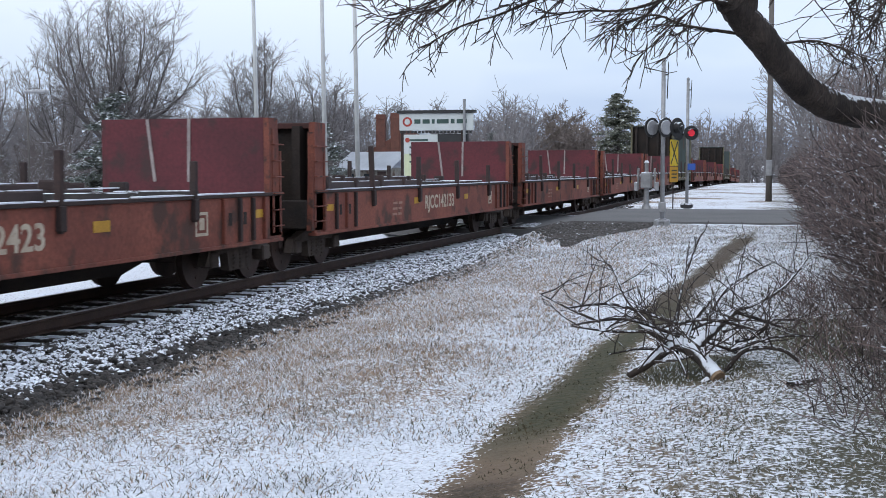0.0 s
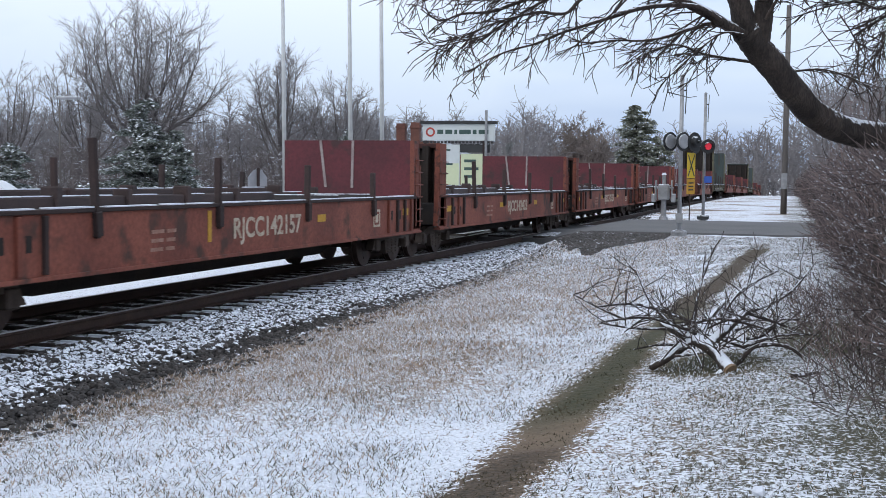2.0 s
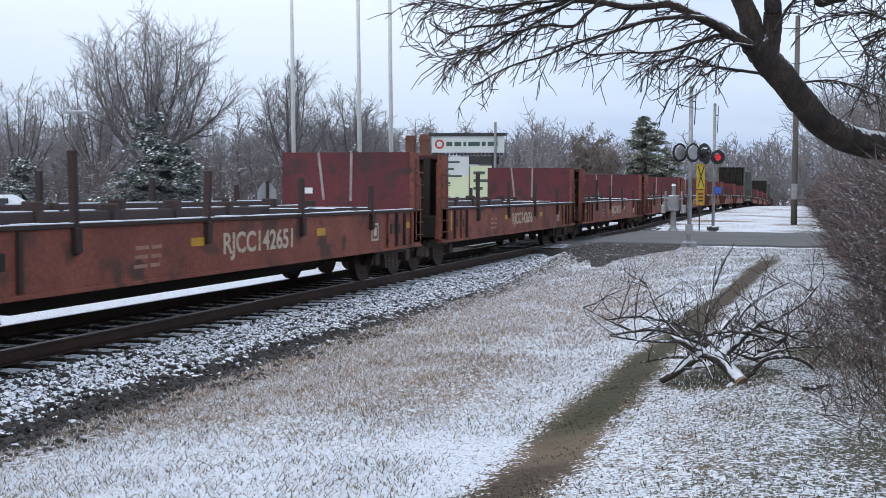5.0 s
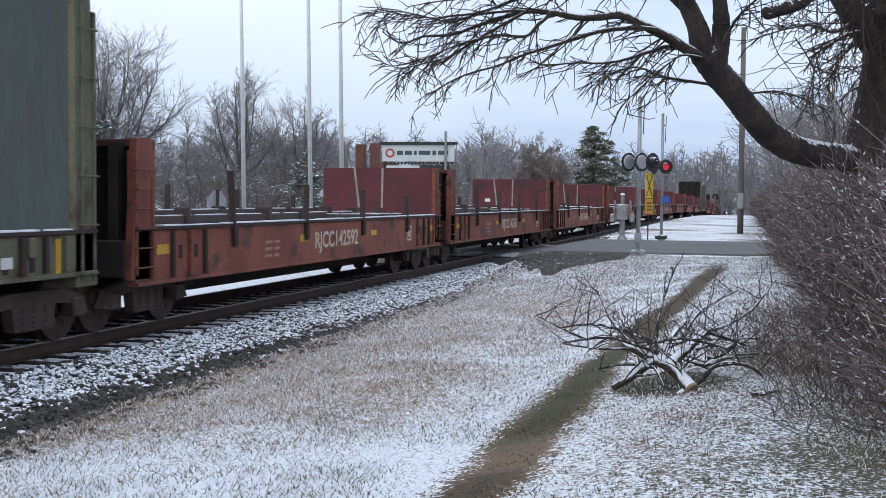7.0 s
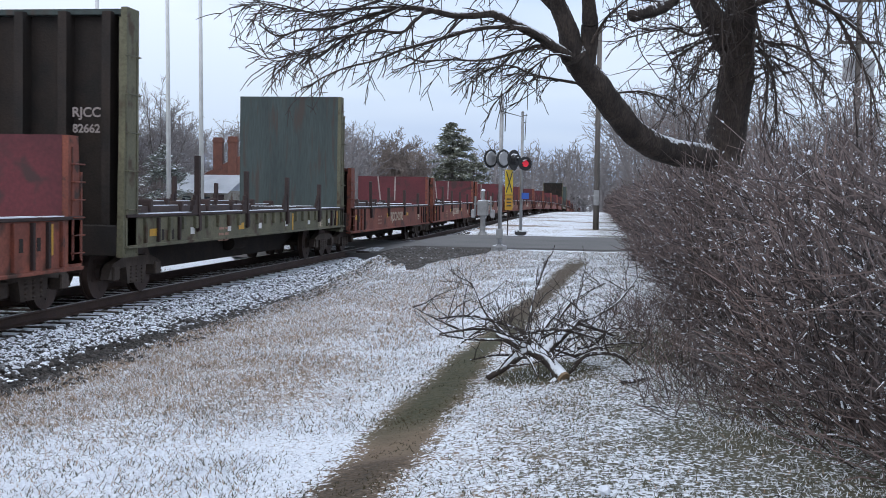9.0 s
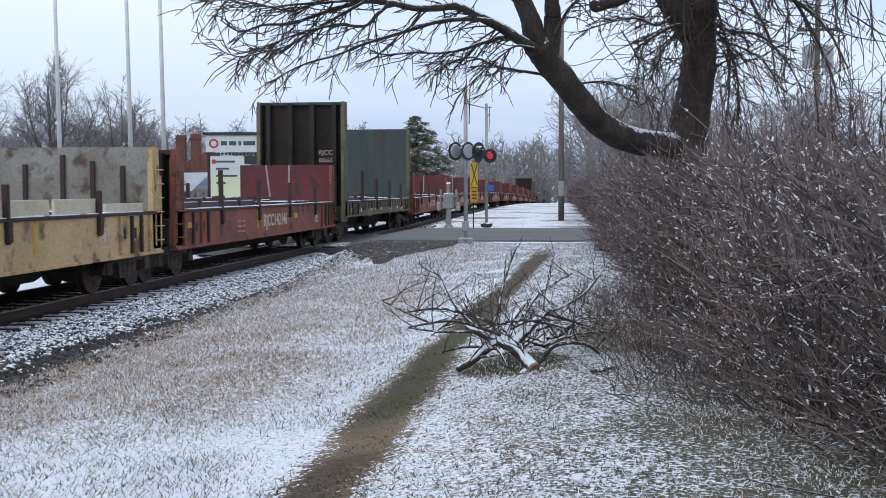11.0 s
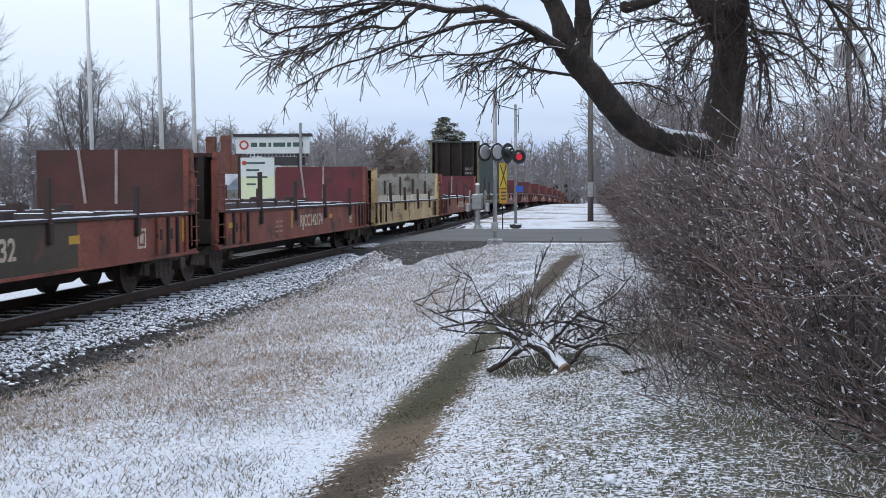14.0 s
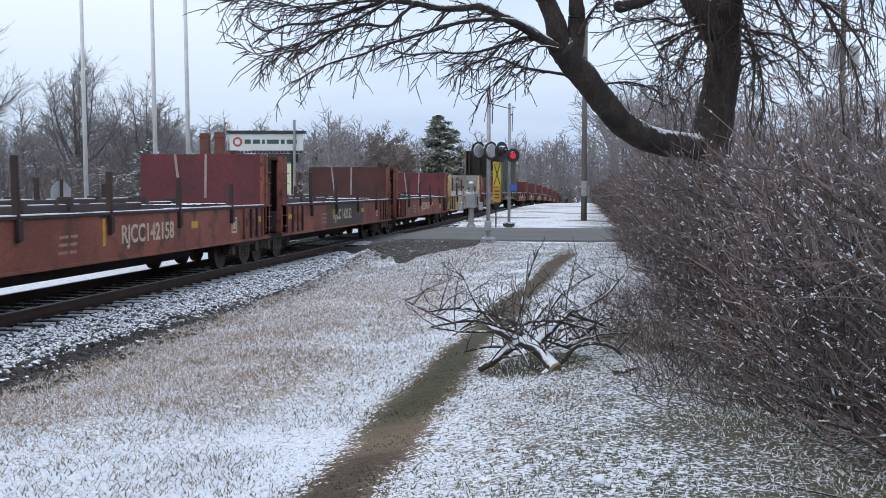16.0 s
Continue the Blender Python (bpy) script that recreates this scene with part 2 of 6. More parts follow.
M_BRICK = material("brown_red_brick", (0.20, 0.085, 0.06), (0.15, 0.065, 0.05), 2.0, 0.9, 0, 0.3, 20, 0.25)
M_ROOFSNOW = material("snow_covered_roof", (0.72, 0.75, 0.8), (0.62, 0.65, 0.7), 1.0, 0.9, 0, 0.2, 10, 0.1)
M_SIGNBOARD = material("white_sign_face", (0.60, 0.63, 0.62), (0.55, 0.58, 0.56), 2.0, 0.5, 0, 0.0, 10, 0.05)
M_SIGNGREEN = material("pale_yellow_green_sign_face", (0.62, 0.66, 0.42), (0.58, 0.62, 0.4), 1.0, 0.5, 0, 0.0, 10, 0.05)
M_INK = material("dark_printed_ink", (0.05, 0.10, 0.08), (0.04, 0.08, 0.07), 4.0, 0.6, 0, 0.0, 20, 0.2)
M_INKRED = material("red_printed_emblem", (0.45, 0.06, 0.04), (0.4, 0.05, 0.04), 4.0, 0.6, 0, 0.0, 20, 0.2)
M_POLEWOOD = material("grey_weathered_pole_wood", (0.17, 0.15, 0.135), (0.12, 0.105, 0.095), 3.0, 0.9, 0, 0.4, 30, 0.3, streak=0.1)
M_GLASS = material("dark_window_glass", (0.03, 0.035, 0.04), (0.025, 0.03, 0.035), 2.0, 0.1, 0, 0.0, 20, 0.1)
M_CARPAINT = material("white_car_paint", (0.7, 0.72, 0.74), (0.68, 0.7, 0.72), 2.0, 0.3, 0, 0.0, 20, 0.05)
M_WOOD_CUT = material("pale_cut_wood", (0.35, 0.24, 0.15), (0.28, 0.19, 0.12), 6.0, 0.9, 0, 0.2, 40, 0.3)
M_PATHGRASS = material("worn_path_grass", (0.085, 0.062, 0.032), (0.05, 0.045, 0.02), 0.7, 0.95, 0, 0.0, 14, 0.3)
M_FROST = material("frosted_grass_blades", (0.13, 0.12, 0.085), (0.085, 0.085, 0.055), 0.7, 0.95, 0, 0.0, 14, 0.3, frost=0.46)
M_BLADE = material("dry_grass_blades_with_frost", (0.42, 0.285, 0.185), (0.55, 0.45, 0.37), 0.7, 0.95, 0, 0.0, 14, 0.35, frost=0.62)


# ---- mesh helpers ----
def mesh_object(name, verts, faces, mat, parent=None, label="", smooth=False):
    me = bpy.data.meshes.new(name)
    me.from_pydata([tuple(v) for v in verts], [], faces)
    me.materials.append(mat)
    if smooth:
        me.polygons.foreach_set("use_smooth", [True] * len(me.polygons))
    me.update()
    ob = new(name, me)
    if parent:
        ob.parent = parent
    if label:
        ob["label"] = label
    return ob


def part(name, bm, mat, parent, label="", smooth=False):
    me = bpy.data.meshes.new(name)
    bm.normal_update()
    bm.to_mesh(me)
    bm.free()
    me.materials.append(mat)
    if smooth:
        me.polygons.foreach_set("use_smooth", [True] * len(me.polygons))
    ob = new(name, me)
    if parent:
        ob.parent = parent
    if label:
        ob["label"] = label
    return ob


def add_box(bm, x0, x1, y0, y1, z0, z1, bevel=0.0, m=None):
    made = bmesh.ops.create_cube(bm, size=1.0)["verts"]
    bmesh.ops.scale(bm, vec=(x1 - x0, y1 - y0, z1 - z0), verts=made)
    bmesh.ops.translate(bm, vec=((x0 + x1) / 2, (y0 + y1) / 2, (z0 + z1) / 2), verts=made)
    if bevel:
        edges = list({e for v in made for e in v.link_edges})
        res = bmesh.ops.bevel(bm, geom=edges, offset=bevel, segments=1, affect="EDGES")
        made = list({v for f in res["faces"] for v in f.verts} | {v for v in made if v.is_valid})
    if m is not None:
        bmesh.ops.transform(bm, matrix=m, verts=made)
    return made


def add_cyl(bm, r0, r1, a, b, seg=12):
    a, b = Vector(a), Vector(b)
    d = b - a
    m = Matrix.Translation((a + b) / 2) @ d.to_track_quat("Z", "Y").to_matrix().to_4x4()
    return bmesh.ops.create_cone(bm, cap_ends=True, segments=seg, radius1=r0, radius2=r1, depth=d.length, matrix=m)["verts"]


def box(*a, **k):
    bm = bmesh.new()
    add_box(bm, *a, **k)
    return bm


def cyl(r0, r1, a, b, seg=12):
    bm = bmesh.new()
    add_cyl(bm, r0, r1, a, b, seg)
    return bm


def empty(name, label, category, group="", kind="", m=None):
    ob = tagged(new(name), label, category, group, kind)
    ob.empty_display_size = 0.2
    if m is not None:
        ob.matrix_world = m
    return ob


def lettering(name, text, height, mat, parent, m, label="", squeeze=1.0):
    cu = bpy.data.curves.new(name, "FONT")
    cu.body, cu.size, cu.extrude, cu.offset = text, height * 1.38, 0.002, 0.03 * height
    cu.align_x = "CENTER"
    ob = bpy.data.objects.new(name, cu)
    me = bpy.data.meshes.new_from_object(ob)
    me.transform(Matrix.Diagonal((squeeze, 1, 1, 1)))
    me.transform(m)
    me.materials.clear()
    me.materials.append(mat)
    out = new(name, me)
    out.parent = parent
    if label:
        out["label"] = label
    return out


def tubes(lines, sides=4):
    """Tapered tubes along polylines: a list of (points, radii). Returns verts and faces."""
    verts, faces = [], []
    ang = [2 * math.pi * k / sides for k in range(sides)]
    cs = [(math.cos(x), math.sin(x)) for x in ang]
    for pts, radii in lines:
        base = len(verts)
        n = len(pts)
        for i in range(n):
            p = pts[i]
            q = pts[i + 1] if i < n - 1 else pts[i]
            o = pts[i - 1] if i else pts[i]
            dx, dy, dz = q[0] - o[0], q[1] - o[1], q[2] - o[2]
            d = math.sqrt(dx * dx + dy * dy + dz * dz) or 1.0
            dx, dy, dz = dx / d, dy / d, dz / d
            if abs(dz) < 0.9:
                ux, uy, uz = dy, -dx, 0.0
            else:
                ux, uy, uz = 0.0, dz, -dy
            k = math.sqrt(ux * ux + uy * uy + uz * uz) or 1.0
            ux, uy, uz = ux / k, uy / k, uz / k
            vx, vy, vz = dy * uz - dz * uy, dz * ux - dx * uz, dx * uy - dy * ux
            r = radii[i]
            for c, s in cs:
                verts.append((p[0] + r * (c * ux + s * vx), p[1] + r * (c * uy + s * vy), p[2] + r * (c * uz + s * vz)))
        for i in range(n - 1):
            for k in range(sides):
                k2 = (k + 1) % sides
                a = base + i * sides
                faces.append((a + k, a + k2, a + sides + k2, a + sides + k))
        faces.append(tuple(base + (n - 1) * sides + k for k in range(sides)))
    return verts, faces


def wander(rng, p, d, length, steps, bend, lift=0.0):
    """A crooked line from p along d."""
    pts = [tuple(p)]
    p, d = Vector(p), Vector(d).normalized()
    for _ in range(steps):
        d = (d + Vector((rng.gauss(0, bend), rng.gauss(0, bend), rng.gauss(0, bend) + lift))).normalized()
        p = p + d * (length / steps)
        pts.append((p.x, p.y, p.z))
    return pts


def taper(r0, r1, n):
    return [r0 + (r1 - r0) * i / (n - 1) for i in range(n)]


def grow(rng, out, p, d, length, r, level, spread=0.7, lift=0.06, kids=(3, 5), shrink=0.62, bend=0.10, thin=0.004, start=0.25):
    """Branches recursively; adds (level, points, radii) to out."""
    steps = 6 if level > 1 else 4
    pts = wander(rng, p, d, length, steps, bend, lift)
    end = max(thin, r * (0.45 if level else 0.3))
    out.append((level, pts, taper(r, end, len(pts))))
    if level == 0:
        return
    for k in range(rng.randint(*kids)):
        f = start + (1 - start) * (k + rng.random()) / kids[1]
        f = min(f, 0.98)
        i = min(int(f * steps), steps - 1)
        u = f * steps - i
        a, b = Vector(pts[i]), Vector(pts[i + 1])
        q = a.lerp(b, u)
        dirn = (b - a).normalized()
        side = Vector((rng.gauss(0, 1), rng.gauss(0, 1), rng.gauss(0, 0.6)))
        side = (side - side.dot(dirn) * dirn).normalized()
        nd = (dirn * (1 - spread * 0.5) + side * spread * rng.uniform(0.6, 1.1)).normalized()
        rr = (r + (end - r) * f) * rng.uniform(0.5, 0.75)
        grow(rng, out, q, nd, length * shrink * rng.uniform(0.75, 1.2) * (1.1 - 0.35 * f), max(rr, thin), level - 1, spread, lift, kids, shrink, bend * 1.15, thin, 0.15)


# ---- ground ----
def smooth(a, b, x):
    t = min(1.0, max(0.0, (x - a) / (b - a)))
    return t * t * (3 - 2 * t)


def drop(y):
    """The line falls away gently beyond the crossing."""
    return -0.00009 * (y - 55) ** 2 if y > 55 else 0.0


def slope(y):
    """Fall of the track, steady as far as the crossing and steeper beyond."""
    return -0.006 * (min(max(y, 0.0), 55.0) - 25) + drop(y)


def gz(x, y):
    """Height of the ground."""
    near = -0.46 + 0.24 * smooth(-6.3, -3.4, x) + 0.36 * smooth(-2.8, 0.2, x)
    z = near
    if x < -10.5:
        z = -0.46 + 0.30 * smooth(11.5, 16, -x)
    far = -0.04 if x > -6.2 else (-0.34 if x < -7.0 else -0.34 + 0.30 * (x + 7.0) / 0.8)
    if x < -10.8:
        far = -0.34 + 0.24 * smooth(10.8, 14, -x)
    k = smooth(24, 35.5, y)
    z = z + (far - z) * k + drop(y)
    return min(z, -0.5 + slope(y)) if -12.2 < x < -6.7 else z


def axis(parts):
    out = []
    for a, b, n in parts:
        out += [a + (b - a) * i / n for i in range(n)]
    return out + [parts[-1][1]]


gx = axis([(-1500, -200, 8), (-200, -60, 14), (-60, -20, 20), (-20, -8, 20), (-8, 3, 70), (3, 12, 12), (12, 60, 12), (60, 400, 10), (400, 1500, 6)])
gy = axis([(-800, -60, 8), (-60, -4, 14), (-4, 30, 110), (30, 60, 60), (60, 140, 30), (140, 400, 26), (400, 2500, 10)])
rng = random.Random(5)
gv = []
for y in gy:
    for x in gx:
        yy = min(y, 330.0)
        gv.append((x, y, gz(x, yy) + (0.018 * noise.noise((x * 1.3, y * 1.3, 0)) + 0.012 * noise.noise((x * 5, y * 5, 3)) if -8 < x < 12 and -4 < y < 60 else 0.0)))
nx = len(gx)
gf = [(j * nx + i, j * nx + i + 1, (j + 1) * nx + i + 1, (j + 1) * nx + i) for j in range(len(gy) - 1) for i in range(nx - 1)]


def ground_material():
    m = bpy.data.materials.new("snow_dusted_lawn")
    m.use_nodes = True
    n, l = m.node_tree.nodes, m.node_tree.links
    bsdf = n["Principled BSDF"]
    co = n.new("ShaderNodeTexCoord")
    sep = n.new("ShaderNodeSeparateXYZ")
    l.new(co.outputs["Object"], sep.inputs[0])

    def tex(s, detail=4.0, vec=None):
        t = n.new("ShaderNodeTexNoise")
        t.inputs["Scale"].default_value, t.inputs["Detail"].default_value = s, detail
        l.new(vec or co.outputs["Object"], t.inputs["Vector"])
        return t.outputs["Fac"]

    def num(op, a, b=None, c=None):
        x = n.new("ShaderNodeMath")
        x.operation = op
        for k, v in enumerate((a, b, c)):
            if v is None:
                continue
            if isinstance(v, (int, float)):
                x.inputs[k].default_value = v
            else:
                l.new(v, x.inputs[k])
        return x.outputs[0]

    def rng_(src, lo, hi, a=0.0, b=1.0):
        r = n.new("ShaderNodeMapRange")
        r.interpolation_type = "SMOOTHSTEP"
        for key, v in (("From Min", lo), ("From Max", hi), ("To Min", a), ("To Max", b)):
            r.inputs[key].default_value = v
        l.new(src, r.inputs["Value"])
        return r.outputs["Result"]

    def mixed(f, ca, cb):
        x = n.new("ShaderNodeMix")
        x.data_type = "RGBA"
        for key, v in (("Factor", f), ("A", ca), ("B", cb)):
            if isinstance(v, tuple):
                x.inputs[key].default_value = (*v, 1)
            else:
                l.new(v, x.inputs[key])
        return x.outputs["Result"]

    X, Y = sep.outputs["X"], sep.outputs["Y"]
    big, mid, small, tiny = tex(0.35), tex(1.7), tex(11.0), tex(34.0, 7.0)
    # snow cover: thick on the lawn, thin on the dry strip beside the ballast
    dry = num("MULTIPLY", rng_(num("ADD", X, num("MULTIPLY", mid, 1.2)), -6.6, -5.6), rng_(num("ADD", X, num("MULTIPLY", big, 3.0)), -0.4, -2.4))
    dry = num("MULTIPLY", num("MULTIPLY", dry, rng_(Y, 28.0, 15.0, 0.25, 1.0)), rng_(num("ADD", Y, num("MULTIPLY", big, 2.0)), 9.3, 13.0, 0.4, 1.0))
    cover = num("ADD", num("MULTIPLY", small, 0.45), num("ADD", num("MULTIPLY", tiny, 1.12), num("MULTIPLY", mid, 0.26)))
    cover = num("SUBTRACT", cover, num("MULTIPLY", num("MULTIPLY", dry, rng_(tex(0.8, 5.0), 0.1, 0.8)), 0.27))
    cover = num("ADD", cover, num("ADD", rng_(Y, 11.0, 26.0, 0.0, 0.13), num("MULTIPLY", rng_(Y, 11.8, 8.8, 0.0, 0.13), rng_(X, -1.2, -2.4))))
    cover = num("SUBTRACT", cover, num("MULTIPLY", num("MULTIPLY", rng_(num("ADD", X, num("MULTIPLY", small, 0.8)), -4.9, -5.7), rng_(X, -9.0, -8.0)), num("MULTIPLY", rng_(Y, 34.0, 24.0), 0.22)))

    def spot(x, y, rx, ry):
        d = num("ADD", num("POWER", num("DIVIDE", num("SUBTRACT", X, x), rx), 2.0), num("POWER", num("DIVIDE", num("SUBTRACT", Y, y), ry), 2.0))
        return rng_(num("ADD", d, num("MULTIPLY", small, 0.6)), 1.5, 0.5)

    patches = num("MULTIPLY", rng_(tex(0.22, 6.0, None), 0.50, 0.66), rng_(Y, 18.0, 40.0))
    cover = num("SUBTRACT", cover, num("MULTIPLY", patches, 0.24))
    bare = num("MAXIMUM", spot(-0.62, 11.95, 0.55, 0.75), num("MAXIMUM", num("MULTIPLY", spot(0.42, 13.6, 0.5, 1.5), 0.85), num("MULTIPLY", spot(0.62, 9.0, 0.5, 0.6), 0.2)))
    cover = num("SUBTRACT", cover, num("MULTIPLY", bare, 0.4))
    worn_snow = num("MULTIPLY", rng_(Y, 45.0, 48.0), rng_(tex(0.5, 6.0), 0.36, 0.62))
    cover = num("SUBTRACT", cover, num("MULTIPLY", worn_snow, 0.16))
    # the worn footpath
    bend = num("ADD", X, num("MULTIPLY", num("SUBTRACT", tex(0.5), 0.5), 0.5))
    centre = num("ADD", -1.52, num("MULTIPLY", rng_(Y, 9.0, 32.0), 0.66))
    off = num("ABSOLUTE", num("SUBTRACT", bend, centre))
    off = num("ADD", off, num("MULTIPLY", num("SUBTRACT", small, 0.5), 0.30))
    path = num("MULTIPLY", rng_(num("ADD", off, num("MULTIPLY", num("SUBTRACT", tiny, 0.5), 0.45)), 0.40, 0.10), rng_(Y, 36.0, 27.0))
    cover = num("SUBTRACT", cover, num("MULTIPLY", path, 0.8))
    # thinner snow beneath and beside the hedge, also darkening for hedge and tree shade
    under = num("MULTIPLY", rng_(num("ADD", X, num("MULTIPLY", mid, 0.9)), 0.55, 1.9), rng_(Y, 60.0, 20.0))
    cover = num("SUBTRACT", cover, num("ADD", num("MULTIPLY", under, 0.115), num("MULTIPLY", rng_(num("ADD", X, num("MULTIPLY", mid, 0.8)), -1.3, 0.5), 0.12)))
    f = rng_(cover, 0.71, 0.91)
    grass = mixed(rng_(mid, 0.35, 0.65), (0.24, 0.165, 0.11), (0.16, 0.115, 0.075))
    green = mixed(rng_(small, 0.35, 0.65), (0.062, 0.056, 0.024), (0.042, 0.042, 0.018))
    soil = mixed(rng_(tiny, 0.35, 0.65), mixed(rng_(small, 0.35, 0.65), (0.034, 0.025, 0.015), (0.066, 0.044, 0.026)), (0.085, 0.060, 0.037))
    lawn = rng_(num("ADD", X, num("MULTIPLY", mid, 0.8)), -1.1, 0.7)
    grass = mixed(num("MULTIPLY", lawn, 0.85), grass, (0.062, 0.064, 0.040))
    grass = mixed(bare, grass, green)
    grass = mixed(num("MULTIPLY", path, rng_(Y, 8.8, 10.5)), grass, green)
    grass = mixed(num("MULTIPLY", path, rng_(num("ADD", Y, num("MULTIPLY", mid, 3.0)), 11.0, 9.8)), grass, soil)
    grass = mixed(num("MULTIPLY", path, rng_(Y, 15.0, 19.0)), grass, soil)
    snow = mixed(rng_(tiny, 0.3, 0.7), (0.62, 0.655, 0.72), (0.84, 0.865, 0.91))
    l.new(mixed(f, grass, snow), bsdf.inputs["Base Color"])
    bsdf.inputs["Roughness"].default_value = 0.92
    bp = n.new("ShaderNodeBump")
    bp.inputs["Strength"].default_value, bp.inputs["Distance"].default_value = 0.7, 0.035
    l.new(num("ADD", tiny, small), bp.inputs["Height"])
    l.new(bp.outputs["Normal"], bsdf.inputs["Normal"])
    return m


ground = mesh_object("ground", gv, gf, ground_material(), smooth=True)
tagged(ground, "snow-dusted dry lawn with a worn footpath", "ground", kind="structure")

# ---- railway ----
TX = -8.87           # centre line
RAIL = -0.12         # rail head
track = empty("railway_track", "single rusty railway track on snowy ballast", "track", kind="structure")
TY = [-30 + 3 * i for i in range(130)]


def sweep(profile, xs, ys, zs):
    v, f = [], []
    k = len(profile)
    for x, y, z in zip(xs, ys, zs):
        v += [(x + a, y, z + b) for a, b in profile]
    for i in range(len(ys) - 1):
        for j in range(k):
            j2 = (j + 1) % k
            f.append((i * k + j, i * k + j2, (i + 1) * k + j2, (i + 1) * k + j))
    return v, f


foot = [(-0.07, -0.17), (0.07, -0.17), (0.07, -0.155), (0.012, -0.14), (0.012, -0.045), (0.036, -0.035), (0.036, -0.006), (-0.036, -0.006), (-0.036, -0.035), (-0.012, -0.045), (-0.012, -0.14), (-0.07, -0.155)]
for sx in (-0.72, 0.72):
    v, f = sweep(foot, [TX + sx] * len(TY), TY, [RAIL + slope(y) for y in TY])
    mesh_object("rail", v, f, M_RAIL, track)
    v, f = sweep([(-0.03, -0.006), (0.03, -0.006), (0.028, 0.0), (-0.028, 0.0)], [TX + sx] * len(TY), TY, [RAIL + slope(y) for y in TY])
    mesh_object("rail_head", v, f, M_RAILTOP, track, "polished steel rail head")
v, f = sweep([(-2.6, -0.62), (-1.45, -0.33), (1.45, -0.33), (2.55, -0.56)], [TX] * len(TY), TY, [RAIL + 0.10 + slope(y) - (0.03 if 34 < y < 47 else 0) for y in TY])
ballast_bed = mesh_object("ballast_bed", v, f, M_DARKSTONE, track, "crushed stone bed under the ties")


def stone_mesh(rng, spots, scale_lo, scale_hi):
    """Rough blocks scattered over spots."""
    v, f = [], []
    g = (1 + 5 ** 0.5) / 2
    ico = [Vector(p).normalized() for p in ((-1, g, 0), (1, g, 0), (-1, -g, 0), (1, -g, 0), (0, -1, g), (0, 1, g), (0, -1, -g), (0, 1, -g), (g, 0, -1), (g, 0, 1), (-g, 0, -1), (-g, 0, 1))]
    tris = [(0, 11, 5), (0, 5, 1), (0, 1, 7), (0, 7, 10), (0, 10, 11), (1, 5, 9), (5, 11, 4), (11, 10, 2), (10, 7, 6), (7, 1, 8), (3, 9, 4), (3, 4, 2), (3, 2, 6), (3, 6, 8), (3, 8, 9), (4, 9, 5), (2, 4, 11), (6, 2, 10), (8, 6, 7), (9, 8, 1)]
    for x, y, z in spots:
        s = rng.uniform(scale_lo, scale_hi)
        a = rng.uniform(0, 6.28)
        ca, sa = math.cos(a), math.sin(a)
        ex, ey, ez = s * rng.uniform(0.9, 1.45), s * rng.uniform(0.75, 1.1), s * rng.uniform(0.6, 0.95)
        b = len(v)
        for p in ico:
            k = rng.uniform(0.75, 1.15)
            px, py, pz = p.x * ex * k, p.y * ey * k, p.z * ez * k
            v.append((x + px * ca - py * sa, y + px * sa + py * ca, z + pz))
        f += [(b + i, b + j, b + k) for i, j, k in tris]
    return v, f


def ballast_z(x):
    d = x - TX
    if d < 1.45:
        return -0.30 + 0.02 * (1.45 - d) / 0.3
    return -0.30 - 0.22 * (d - 1.45) / 1.1


rng = random.Random(11)
snowy, bare = [], []
for _ in range(36000):
    y = 4 + 56 * rng.random() ** 1.7
    if 35.5 < y < 46.6:
        continue
    ragged = 0.22 * noise.noise((y * 0.55, 0, 0)) + 0.16 * noise.noise((y * 1.9, 4, 0))
    d = rng.uniform(1.27, 2.62 + ragged)
    x = TX + d
    lump = noise.noise((x * 2.2, y * 1.3, 9)) * 0.5 + noise.noise((x * 7, y * 5, 3)) * 0.35
    wide = 0.35 * smooth(18, 30, y)
    cover = smooth(1.2, 1.45, d) * (1 - smooth(1.92 + wide + ragged * 0.5, 2.5 + wide + ragged * 0.5, d)) + lump * (0.9 - 0.4 * smooth(15, 24, y)) + 0.2 * smooth(15, 26, y)
    z = RAIL + 0.10 + ballast_z(x) + slope(y) + rng.uniform(-0.012, 0.03)
    if d > 2.3:
        z = max(z, gz(x, y) + 0.005)
    (snowy if rng.random() < cover * 1.0 else bare).append((x, y, z))
v, f = stone_mesh(rng, snowy, 0.02, 0.05)
tagged(mesh_object("ballast_stones", v, f, M_STONE), "grey crushed ballast stones with snow on top", "ballast", kind="stuff")
v, f = stone_mesh(rng, bare, 0.02, 0.05)
tagged(mesh_object("bare_ballast", v, f, M_DARKSTONE), "dark bare ballast stones between the snowy ones", "ballast", kind="stuff")
spots = []
for _ in range(3400):
    y = 6 + 44 * rng.random() ** 1.5
    if 35.5 < y < 46.6:
        continue
    x = TX + 2.35 + rng.random() ** 1.7 * 0.75 + 0.25 * noise.noise((y * 0.55, 0, 0)) + 0.2 * noise.noise((y * 1.9, 4, 0))
    spots.append((x, y, gz(x, y) + rng.uniform(-0.012, 0.012)))
v, f = stone_mesh(rng, spots, 0.014, 0.046)
tagged(mesh_object("ballast_toe_gravel", v, f, M_DARKSTONE), "dark wet gravel at the foot of the ballast", "gravel", kind="stuff")
spots = []
